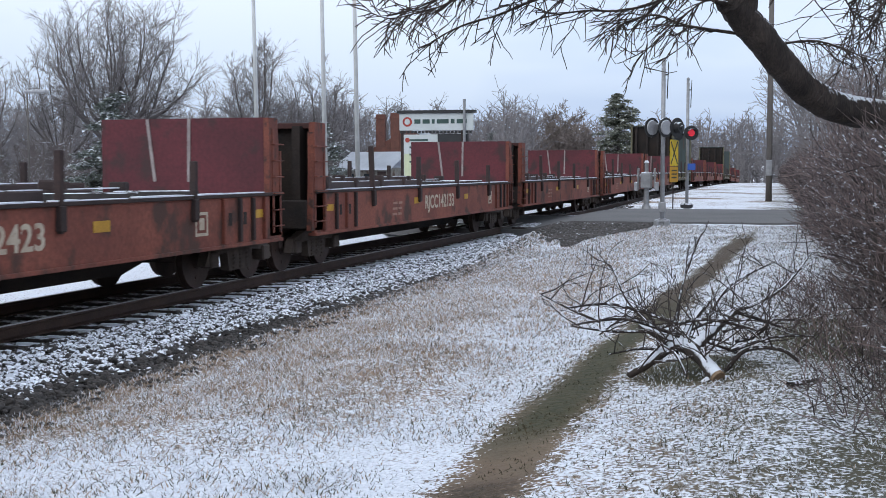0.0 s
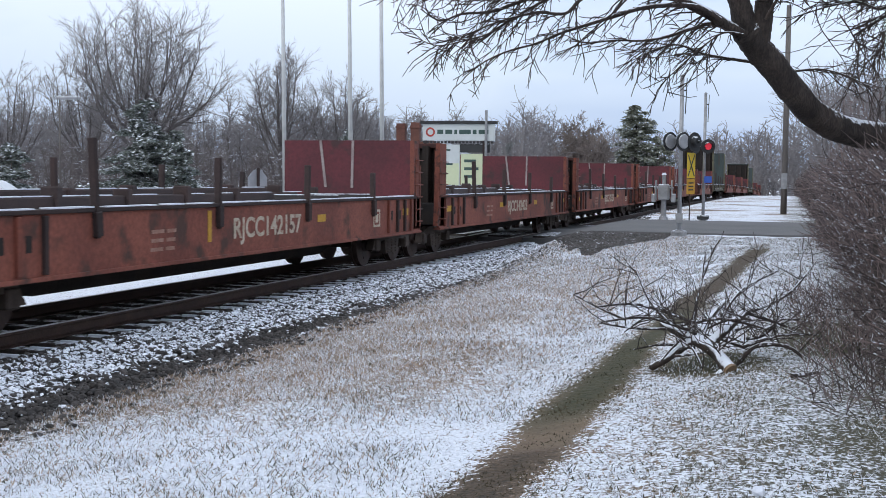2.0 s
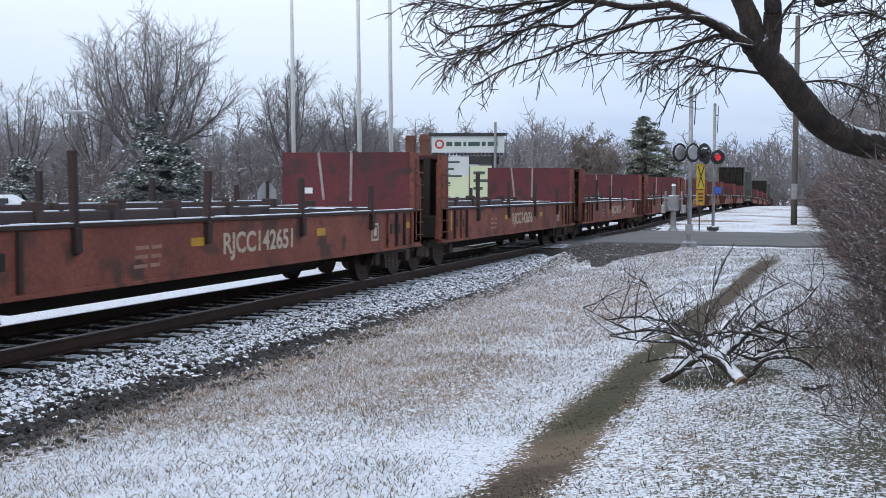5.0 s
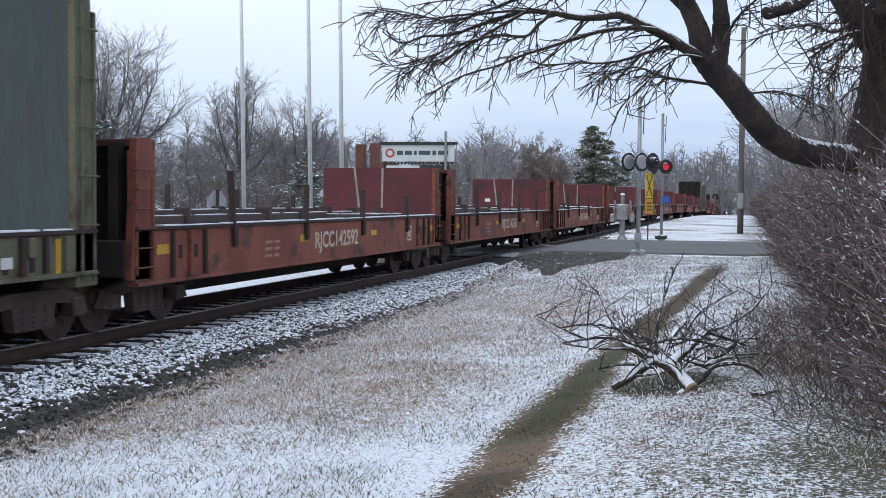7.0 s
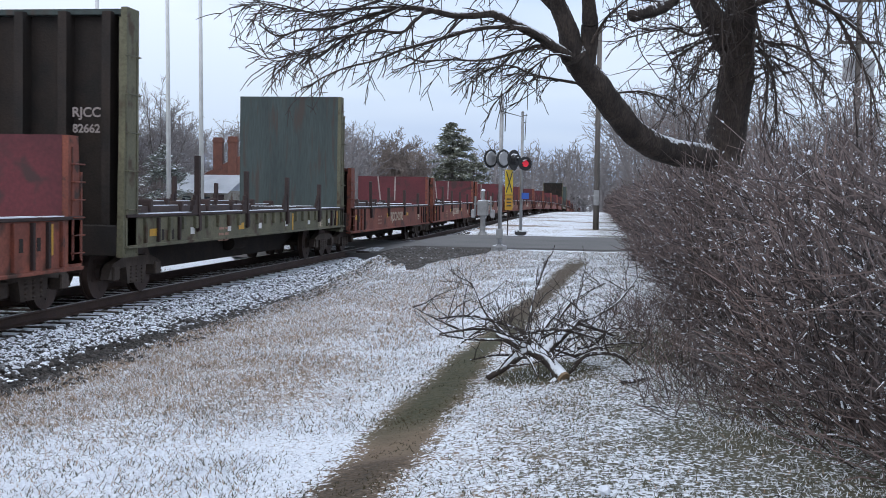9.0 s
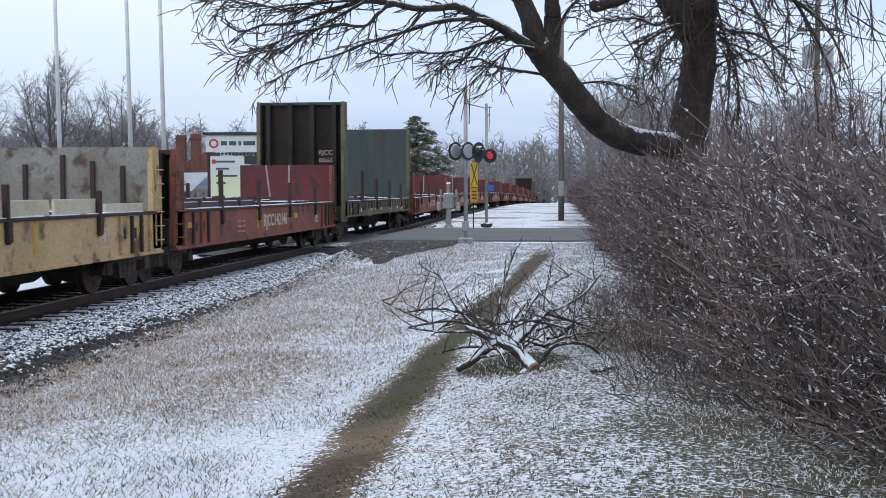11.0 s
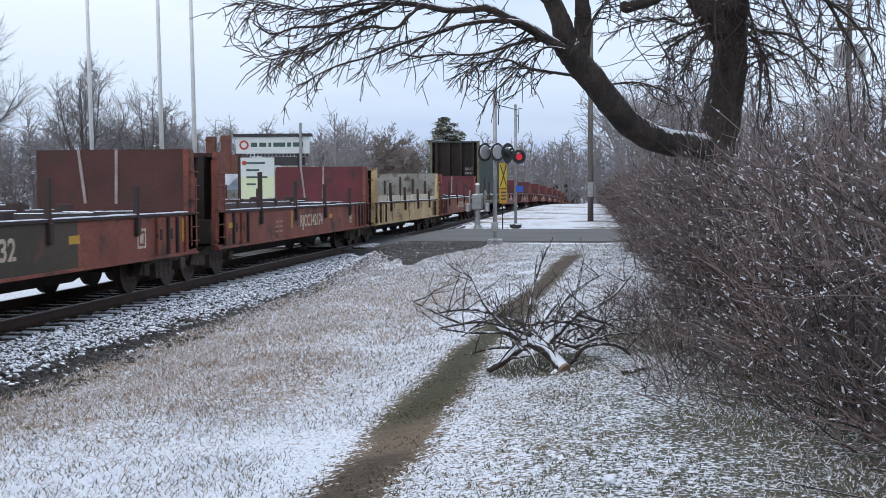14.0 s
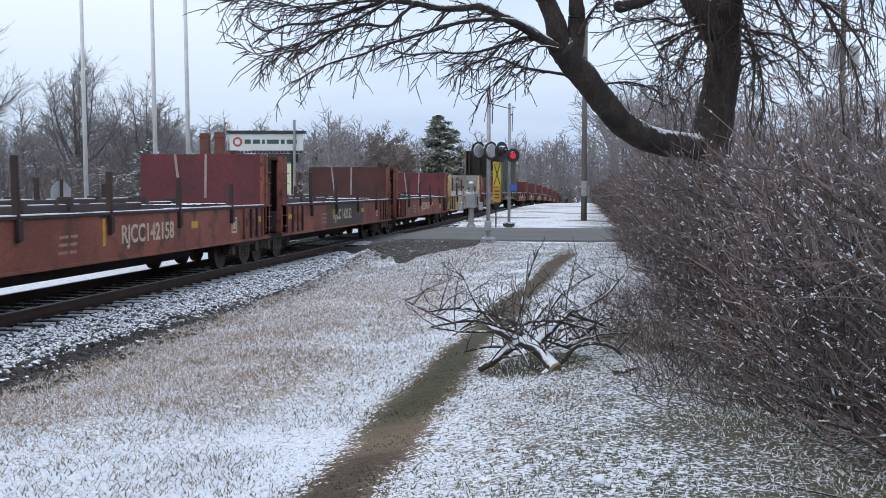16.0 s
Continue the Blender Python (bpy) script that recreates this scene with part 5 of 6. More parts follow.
def thicket(name, label, spots, seed, mat, thin, per=(26, 40)):
    """Woods that nobody could count: upright trees of thin branches in one mesh."""
    rng = random.Random(seed)
    lines = []
    for x, y, z, h in spots:
        trunk = wander(rng, (x, y, z), (rng.gauss(0, 0.06), rng.gauss(0, 0.06), 1), h, 5, 0.04)
        lines.append((trunk, taper(h * 0.013 + thin, thin, 6)))
        for _ in range(rng.randint(*per)):
            k = rng.uniform(0.18, 0.95)
            i = min(int(k * 5), 4)
            q = Vector(trunk[i]).lerp(Vector(trunk[i + 1]), k * 5 - i)
            a = rng.uniform(0, 6.283)
            ln = h * rng.uniform(0.12, 0.32) * (1.15 - 0.6 * k)
            b = wander(rng, q, (math.cos(a), math.sin(a), rng.uniform(0.35, 1.3)), ln, 3, 0.18, 0.05)
            lines.append((b, taper(thin * 1.1, thin * 0.6, 4)))
            for _ in range(3):
                w = wander(rng, b[rng.randint(1, 3)], (rng.gauss(0, 1), rng.gauss(0, 1), rng.uniform(0.1, 1.2)), ln * 0.5, 2, 0.2)
                lines.append((w, taper(thin * 0.8, thin * 0.5, 3)))
    v, f = tubes(lines, 3)
    return tagged(mesh_object(name, v, f, mat), label, "woods", kind="stuff")


rng = random.Random(21)
spots = []
for k in range(420):
    y = rng.uniform(84, 125)
    a = rng.uniform(-0.80, -0.20)
    if -0.37 < a < -0.25 and y < 99:
        continue
    spots.append((y * a, y, -1.0, rng.uniform(0.6, 1.0) * (9.0 if a < -0.5 else 8.6 if a < -0.28 else 8.0)))
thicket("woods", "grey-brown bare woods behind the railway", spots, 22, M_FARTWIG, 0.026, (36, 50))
spots = []
for k in range(260):
    y = rng.uniform(58, 82)
    a = rng.uniform(-0.86, -0.38)
    spots.append((y * a, y, -0.6, rng.uniform(1.8, 4.2)))
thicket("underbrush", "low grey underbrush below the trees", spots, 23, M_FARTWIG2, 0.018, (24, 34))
spots = []
for k in range(230):
    y = rng.uniform(215, 300)
    a = rng.uniform(-0.30, 0.10)
    spots.append((y * a, y, -6.0, rng.uniform(0.75, 1.05) * 16.0))
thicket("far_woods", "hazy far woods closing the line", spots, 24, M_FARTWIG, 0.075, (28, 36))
spots = []
for k in range(110):
    y = rng.uniform(50, 120)
    spots.append((rng.uniform(2.5, 5.0 + y * 0.12), y, -1.0, rng.uniform(4.0, 6.6)))
thicket("hedge_woods", "bare trees beyond the hedge", spots, 25, M_FARTWIG, 0.018)


rng = random.Random(27)
spots = []
for k in range(150):
    y = rng.uniform(17, 34)
    spots.append((rng.uniform(0.6 + 0.02 * y, 2.0 + y * 0.26), y, 0.0, rng.uniform(2.2, 3.1) + 0.035 * y * rng.random()))
thicket("shrubs", "thin brown shrubs standing up behind the hedge", spots, 28, M_HEDGE, 0.0062, (16, 24))


def conifer(x, y, z, h, w, seed, mat, label, clumps=2600, low=0.05):
    rng = random.Random(seed)
    e = empty("conifer", label, "tree", "conifers", m=pose(x, y, z))
    v, f = tubes([([(0, 0, 0), (0, 0, h * 0.5), (0, 0, h * 0.96)], [h * 0.022, h * 0.014, 0.02])], 6)
    mesh_object("trunk", v, f, M_POLEWOOD, e)
    v, f = [], []
    boughs = []
    for k in range(int(h * 15)):
        u = rng.uniform(low, 0.97)
        a = rng.uniform(0, 6.283)
        rr = w * (1 - u) ** 0.72 * rng.uniform(0.5, 1.15) * (0.88 + 0.22 * math.sin(3 * a + 9 * u)) + 0.12
        boughs.append((u, a, rr))
    lines = []
    per = max(6, clumps // len(boughs))
    for u, a, rr in boughs:
        ca, sa = math.cos(a), math.sin(a)
        lines.append(([(0, 0, u * h), (ca * rr * 0.9, sa * rr * 0.9, u * h - 0.12 * rr)], [0.03, 0.01]))
        for _ in range(per):
            k = rng.uniform(0.15, 1.0) ** 0.7
            px, py = ca * rr * k + rng.gauss(0, 0.10 * rr + 0.05), sa * rr * k + rng.gauss(0, 0.10 * rr + 0.05)
            pz = u * h - 0.16 * rr * k * k + rng.gauss(0, 0.07)
            s = rng.uniform(0.10, 0.24) * (0.6 + 0.10 * h)
            t = rng.uniform(0, 6.283)
            b = len(v)
            dx, dy, dz = math.cos(t) * s, math.sin(t) * s, rng.uniform(-0.6, 0.25) * s
            ex, ey = -math.sin(t) * s * 0.45, math.cos(t) * s * 0.45
            v += [(px - ex, py - ey, pz), (px + ex, py + ey, pz + 0.05 * s), (px + dx, py + dy, pz + dz), (px + dx * 0.5, py + dy * 0.5, pz - 0.25 * s)]
            f += [(b, b + 1, b + 2), (b, b + 2, b + 3)]
    mesh_object("crown", v, f, mat, e, "drooping tiers of needles")
    return e


conifer(-32.2, 55, -0.3, 5.6, 2.9, 31, M_NEEDLE, "blue-green conifer dusted with snow", 32000)
conifer(-29.9, 54, -0.3, 4.0, 1.7, 32, M_NEEDLE, "small blue-green conifer dusted with snow", 9000)
conifer(-38.8, 53, -0.3, 3.4, 1.9, 33, M_NEEDLE, "low spreading conifer dusted with snow", 9000)
conifer(-15.9, 118, -1.4, 10.0, 5.6, 34, M_NEEDLE2, "tall dull green conifer with a ragged outline, paled for haze", 15000, 0.03)
conifer(-13.6, 117, -1.4, 6.8, 3.6, 35, M_NEEDLE2, "smaller dull green conifer beside the tall one, paled for haze", 7000, 0.03)
conifer(-21.7, 90, -1.2, 5.3, 2.6, 36, M_NEEDLE, "round snow-dusted evergreen behind the sign", 2600, 0.03)
conifer(-23.2, 60, -0.3, 4.2, 2.3, 37, M_NEEDLE, "snow-dusted evergreen near the flagpoles", 2400, 0.2)


# the leaning tree beside the hedge
def spline(pts, n=5):
    out = []
    P = [Vector(p) for p in pts]
    for i in range(len(P) - 1):
        p0, p1, p2, p3 = P[max(i - 1, 0)], P[i], P[i + 1], P[min(i + 2, len(P) - 1)]
        for k in range(n):
            t = k / n
            q = 0.5 * ((2 * p1) + (p2 - p0) * t + (2 * p0 - 5 * p1 + 4 * p2 - p3) * t * t + (3 * p1 - p0 - 3 * p2 + p3) * t ** 3)
            out.append(tuple(q))
    return out + [tuple(P[-1])]


def limb(pts, r0, r1, rng, knob=0.10, steps=5):
    q = spline(pts, steps)
    return q, [(r0 + (r1 - r0) * i / (len(q) - 1)) * (1 + rng.uniform(-knob, knob)) for i in range(len(q))]


def rough_limb(q, rad, sides=22):
    """A limb of furrowed bark: ridges run along it and wander round it."""
    v, f = tubes([(q, rad)], sides)
    n = len(q)
    for i in range(n):
        c = Vector(q[i])
        for k in range(sides):
            p = Vector(v[i * sides + k])
            d = p - c
            a = 2 * math.pi * k / sides
            ridge = 0.10 * noise.noise((math.cos(a) * 3.4, math.sin(a) * 3.4, i * 0.10 + c.x)) + 0.06 * noise.noise((math.cos(a) * 8, math.sin(a) * 8, i * 0.25 + c.x * 3)) + 0.07 * noise.noise((math.cos(a), math.sin(a), i * 0.09 + c.z))
            v[i * sides + k] = tuple(c + d * (1 + ridge))
    return v, f


def big_tree():
    rng = random.Random(41)
    e = empty("leaning_tree", "old dark tree with a long leaning limb, snow on its bark", "tree")
    thick = [
        limb([(1.20, 15.6, 0.0), (1.19, 15.55, 1.0), (1.27, 15.5, 1.9), (1.3, 15.5, 2.31), (1.33, 15.5, 2.57), (1.39, 15.5, 2.9), (1.42, 15.5, 3.24), (1.43, 15.5, 3.57), (1.45, 15.4, 3.88), (1.5, 15.3, 4.32), (1.61, 15.2, 4.87)], 0.27, 0.15, rng, 0.03, 11),
        limb([(1.3, 15.5, 2.16), (1.04, 15.3, 2.18), (0.76, 15, 2.21), (0.49, 14.75, 2.27), (0.25, 14.5, 2.39), (0.09, 14.3, 2.55), (-0.06, 14.15, 2.72), (-0.21, 14, 2.91), (-0.35, 13.85, 3.07), (-0.44, 13.7, 3.19)], 0.155, 0.14, rng, 0.03, 11),
        limb([(-0.36, 13.85, 3.07), (-0.45, 13.75, 3.26), (-0.51, 13.65, 3.46), (-0.59, 13.55, 3.65), (-0.65, 13.4, 3.86), (-0.73, 13.2, 4.22)], 0.135, 0.06, rng, 0.03, 11),
        limb([(-0.33, 13.85, 3.05), (-0.29, 13.8, 3.27), (-0.27, 13.75, 3.47), (-0.28, 13.65, 3.66), (-0.31, 13.5, 3.93), (-0.25, 13.4, 4.25)], 0.115, 0.05, rng, 0.03, 11),
        limb([(1.4, 15.5, 3.4), (1.23, 15.4, 3.64), (1.09, 15.3, 3.81), (0.95, 15.2, 4.03), (0.77, 15, 4.41)], 0.17, 0.12, rng, 0.03, 11),
        limb([(0.78, 15, 4.19), (0.59, 14.7, 3.9), (0.41, 14.5, 3.77), (0.25, 14.3, 3.7), (0.17, 14.2, 3.66)], 0.085, 0.07, rng, 0.03, 11),
    ]
    v, f = [], []
    for q, rad in thick:
        tv, tf = rough_limb(q, rad)
        f += [tuple(k + len(v) for k in face) for face in tf]
        v += tv
    mesh_object("trunk", v, f, M_BARK, e, "dark rough bark with snow in its furrows", smooth=True)
    main = [
        ([(-0.44, 13.7, 3.16), (-0.61, 13.63, 3.24), (-0.75, 13.55, 3.33), (-0.89, 13.48, 3.4), (-1.06, 13.41, 3.48), (-1.25, 13.33, 3.56), (-1.43, 13.26, 3.54), (-1.65, 13.19, 3.53), (-1.87, 13.11, 3.57), (-2.12, 13.04, 3.59), (-2.37, 12.97, 3.53), (-2.62, 12.89, 3.44), (-2.87, 12.82, 3.35), (-3.14, 12.75, 3.33), (-3.35, 12.67, 3.26), (-3.53, 12.6, 3.37)], 0.062, 0.006),
        ([(-0.68, 13.5, 3.29), (-0.89, 13.42, 3.41), (-1.14, 13.34, 3.43), (-1.43, 13.26, 3.4), (-1.71, 13.18, 3.31), (-1.99, 13.1, 3.22), (-2.21, 13.02, 3.14), (-2.43, 12.94, 3.04), (-2.7, 12.86, 2.96), (-2.92, 12.78, 2.85), (-3.09, 12.7, 2.7)], 0.03, 0.005),
        ([(-0.52, 13.7, 3.15), (-0.75, 13.62, 3.27), (-0.98, 13.53, 3.21), (-1.21, 13.45, 3.13), (-1.44, 13.37, 3.09), (-1.72, 13.28, 3.09), (-2.04, 13.2, 3.04)], 0.026, 0.006),
        ([(-0.35, 13.9, 2.9), (-0.64, 13.78, 2.94), (-0.87, 13.66, 2.98), (-1.1, 13.54, 3.06), (-1.33, 13.42, 3), (-1.46, 13.3, 2.91)], 0.018, 0.005),
        ([(-1.89, 13, 3.56), (-2.01, 12.94, 3.44), (-2.13, 12.89, 3.32), (-2.38, 12.83, 3.33), (-2.62, 12.77, 3.28), (-2.87, 12.71, 3.2), (-3.09, 12.66, 3.1), (-3.25, 12.6, 3.08)], 0.022, 0.005),
        ([(-2.14, 12.95, 3.57), (-2.38, 12.88, 3.43), (-2.63, 12.8, 3.28), (-2.84, 12.72, 3.13), (-3.06, 12.65, 3.06), (-3.33, 12.57, 3), (-3.53, 12.5, 3.07)], 0.018, 0.004),
        ([(-2.19, 12.9, 3.58), (-2.57, 12.8, 3.54), (-2.86, 12.7, 3.46), (-3.15, 12.6, 3.52), (-3.36, 12.5, 3.55), (-3.61, 12.4, 3.51)], 0.016, 0.004),
        ([(-0.55, 13.6, 3.54), (-0.86, 13.44, 3.82), (-1.26, 13.29, 3.87), (-1.76, 13.13, 3.79), (-2.2, 12.97, 3.71), (-2.57, 12.81, 3.56), (-2.83, 12.66, 3.51), (-3.13, 12.5, 3.45)], 0.04, 0.006),
        ([(-0.58, 13.5, 3.67), (-0.85, 13.32, 3.94), (-1.3, 13.13, 4.03), (-1.79, 12.95, 3.95), (-2.22, 12.77, 3.82), (-2.63, 12.58, 3.68), (-3.04, 12.4, 3.6)], 0.035, 0.006),
        ([(-0.46, 13.6, 3.15), (-0.64, 13.53, 3.17), (-0.8, 13.45, 3.06), (-1, 13.38, 2.88), (-1.23, 13.3, 2.64)], 0.014, 0.004),
        ([(0.03, 14.2, 2.83), (0.29, 14.23, 2.85), (0.53, 14.27, 2.79), (0.78, 14.3, 2.67)], 0.014, 0.006),
        ([(-0.25, 13.7, 3.31), (-0.11, 13.63, 3.54), (0.09, 13.57, 3.72), (0.35, 13.5, 3.85)], 0.02, 0.006),
        ([(1.21, 15.3, 3.59), (1.02, 15.17, 3.53), (0.82, 15.03, 3.4), (0.63, 14.9, 3.26)], 0.03, 0.012),
        ([(1.12, 15.3, 3.71), (0.9, 15.08, 3.56), (0.65, 14.85, 3.61), (0.39, 14.62, 3.55), (0.04, 14.4, 3.42)], 0.024, 0.006),
        ([(1.18, 15.4, 3.49), (1.04, 15.27, 3.38), (0.93, 15.13, 3.17), (0.82, 15, 2.94)], 0.02, 0.006),
        ([(1.58, 15.3, 3.6), (1.75, 15.18, 3.49), (2.05, 15.05, 3.42), (2.28, 14.93, 3.19), (2.47, 14.8, 2.83)], 0.028, 0.006),
        ([(1.59, 15.3, 3.51), (1.75, 15.2, 3.26), (1.82, 15.1, 2.93), (1.84, 15, 2.54)], 0.022, 0.007),
        ([(1.59, 15.2, 3.75), (1.66, 15.1, 3.48), (1.72, 15, 3.11), (1.69, 14.9, 2.63)], 0.02, 0.006),
        ([(1.61, 15.3, 3.41), (1.87, 15.13, 3.29), (2.1, 14.97, 3.11), (2.26, 14.8, 2.8)], 0.02, 0.005),
        ([(1.59, 15.2, 3.94), (2.03, 15.02, 4), (2.5, 14.85, 3.71), (2.77, 14.68, 3.37), (2.92, 14.5, 2.98)], 0.04, 0.006),
        ([(1.56, 15.2, 4.11), (1.98, 15.08, 4.26), (2.33, 14.96, 3.92), (2.62, 14.84, 3.39), (2.79, 14.72, 2.94), (2.86, 14.6, 2.5)], 0.035, 0.006),
        ([(1.52, 15.2, 4.24), (1.79, 15.07, 4.2), (1.97, 14.95, 3.74), (2.14, 14.82, 3.34), (2.18, 14.7, 2.89)], 0.03, 0.006),
    ]
    for _ in range(12):
        z0 = rng.uniform(4.3, 5.6)
        x1, y1 = rng.uniform(0.1, 3.4), rng.uniform(13.8, 15.2)
        x2 = x1 + rng.uniform(-0.5, 0.5)
        main.append(([(1.46, 15.5, z0), ((1.46 + x1) / 2, (15.5 + y1) / 2, z0 + 0.4), (x1, y1, z0 + 0.15), (x2, y1 - 0.15, z0 - 0.6), (x2 + 0.05, y1 - 0.2, max(2.7, z0 - 1.5))], 0.026, 0.005))
    branches, twigs = [], []
    for n, (pts, r0, r1) in enumerate(main):
        q, rad = limb(pts, r0, r1, rng, 0.05)
        branches.append((q, rad))
        count = 46 if n == 0 else 34 if n < 9 else 20
        for k in range(count):
            u = 0.12 + 0.88 * (k + rng.random()) / count
            i = min(int(u * (len(q) - 1)), len(q) - 2)
            a, b = Vector(q[i]), Vector(q[i + 1])
            d = (b - a).normalized()
            down = rng.uniform(-1.25, 0.35) if n < 9 else rng.uniform(-1.2, 0.5)
            side = Vector((rng.gauss(0, 0.4), rng.gauss(0, 0.6), down))
            ln = rng.uniform(0.16, 0.62) * (1.15 - 0.35 * u)
            w = wander(rng, a.lerp(b, rng.random()), d * 0.8 + side * 0.75, ln, 5, 0.15, -0.02)
            twigs.append((w, taper(min(0.011, max(0.0058, rad[i] * 0.34)), 0.0035, 6)))
            for _ in range(rng.randint(1, 3)):
                j = rng.randint(1, 4)
                w2 = wander(rng, w[j], Vector(w[j + 1]) - Vector(w[j]) + Vector((rng.gauss(0, 0.07), rng.gauss(0, 0.07), rng.gauss(-0.02, 0.06))), ln * rng.uniform(0.3, 0.6), 4, 0.16, -0.03)
                twigs.append((w2, taper(0.0052, 0.0028, 5)))
    for _ in range(150):
        if rng.random() < 0.45:
            p, d = (rng.uniform(1.2, 1.5), 15.4, rng.uniform(3.0, 4.6)), (rng.choice((-1, 1)) * rng.uniform(0.3, 1.0), rng.uniform(-0.8, 0.2), rng.uniform(-0.7, 0.6))
        else:
            p, d = (rng.uniform(0.2, 3.6), rng.uniform(14.4, 15.6), rng.uniform(3.4, 4.9)), (rng.gauss(0, 0.6), rng.gauss(0, 0.4), -rng.uniform(0.2, 1.0))
        w = wander(rng, p, d, rng.uniform(0.6, 1.5), 7, 0.13, -0.04)
        twigs.append((w, taper(0.0085, 0.0035, 8)))
        for j in (2, 3, 5, 6):
            twigs.append((wander(rng, w[j], Vector(w[j]) - Vector(w[j - 1]) + Vector((rng.gauss(0, 0.12), rng.gauss(0, 0.1), rng.gauss(-0.03, 0.1))), rng.uniform(0.2, 0.5), 4, 0.14, -0.03), taper(0.0052, 0.003, 5)))
    for b in branches:
        v, f = tubes([b], 7)
        mesh_object("branch", v, f, M_BARK, e, "bending branch with snow on top", smooth=True)
    v, f = tubes(twigs, 4)
    tagged(mesh_object("crown", v, f, M_TWIG, e, "dark drooping twigs"), kind="stuff")
    return e


big_tree()


# ---- hedge ----
def hedge_front(y):
    return float(np.interp(y, [4, 7, 9, 11.5, 16, 28, 50, 104, 140], [2.2, 1.6, 0.98, 0.88, 0.74, 0.40, 0.35, -0.25, -1.3]))


def hedge_top(y):
    return float(np.interp(y, [4, 9, 12, 20, 40, 100, 140], [1.9, 2.15, 2.28, 2.35, 2.4, 2.0, 1.6]))


rng = random.Random(51)
lines, specks = [], []
count = 0
while count < 30000:
    y = 4.5 + 125 * rng.random() ** 2.6
    if 36.3 < y < 46.6:
        continue
    count += 1
    u = rng.random() ** 1.4
    x = hedge_front(y) + 0.20 + u * 2.8
    far = max(1.0, y / 14.0)
    h = hedge_top(y) + 0.12 * noise.noise((x, y * 0.7, 0))
    z0 = gz(x, y) + rng.random() ** 1.3 * h * 0.75
    up = rng.uniform(0.15, 1.3)
    d = Vector((rng.gauss(-0.42, 0.55), rng.gauss(-0.1, 0.6), up))
    ln = rng.uniform(0.25, 0.85)
    if z0 + ln * up / d.length > h + 0.25:
        ln = max(0.15, (h + 0.25 - z0) * d.length / up)
    w = wander(rng, (x, y, z0), d, ln, 4, 0.24, 0.02)
    lines.append((w, taper(0.0062 * far ** 0.75, 0.0026 * far ** 0.75, 5)))
    if y < 22 and rng.random() < 0.5:
        for _ in range(2):
            j = rng.randint(1, 2)
            lines.append((wander(rng, w[j], d + Vector((rng.gauss(0, 0.5), rng.gauss(0, 0.5), rng.gauss(0.1, 0.4))), ln * 0.45, 2, 0.15), (0.004, 0.003, 0.002)))
    for _ in range(2 if y < 25 and rng.random() < 0.5 else 1 if rng.random() < 0.4 else 0):
        j = rng.randint(1, 3)
        a, b = Vector(w[j]), Vector(w[j + 1])
        k = rng.random()
        for s in range(3):
            specks.append(tuple(a + (b - a).normalized() * (0.012 * s) + (b - a) * (0.5 * k) + Vector((0, 0, 0.003))))
for _ in range(900):
    y = 9.5 + 9 * rng.random()
    x = hedge_front(y) - rng.random() ** 1.6 * 0.85 + 0.15
    w = wander(rng, (x, y, gz(x, y)), (rng.gauss(-0.2, 0.5), rng.gauss(0, 0.5), rng.uniform(0.3, 1.0)), rng.uniform(0.12, 0.45), 3, 0.2)
    lines.append((w, taper(0.005, 0.0025, 4)))
v, f = tubes(lines, 3)
tagged(mesh_object("hedge", v, f, M_HEDGE), "dense leafless reddish-brown hedge with snow flecks", "hedge", kind="stuff")
v, f = stone_mesh(rng, specks, 0.0036, 0.0088)
tagged(mesh_object("hedge_snow", v, f, M_SNOW), "little clumps of snow caught on the hedge twigs", "snow", kind="stuff")
# solid shell inside the hedge, its dark colour standing for shade between the twigs
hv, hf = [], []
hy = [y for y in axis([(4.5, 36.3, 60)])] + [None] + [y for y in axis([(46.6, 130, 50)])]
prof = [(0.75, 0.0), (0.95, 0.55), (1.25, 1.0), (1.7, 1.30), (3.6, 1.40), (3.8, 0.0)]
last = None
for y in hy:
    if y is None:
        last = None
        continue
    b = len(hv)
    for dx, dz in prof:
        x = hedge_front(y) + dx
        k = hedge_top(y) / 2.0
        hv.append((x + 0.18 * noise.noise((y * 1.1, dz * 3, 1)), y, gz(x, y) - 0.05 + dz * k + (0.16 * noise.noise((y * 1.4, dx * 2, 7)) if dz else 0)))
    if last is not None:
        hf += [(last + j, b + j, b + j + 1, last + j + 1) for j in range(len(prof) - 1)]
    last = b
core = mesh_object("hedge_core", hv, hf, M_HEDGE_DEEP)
tagged(core, "dark shell coloured as the shade deep inside the hedge", "hedge", kind="stuff")


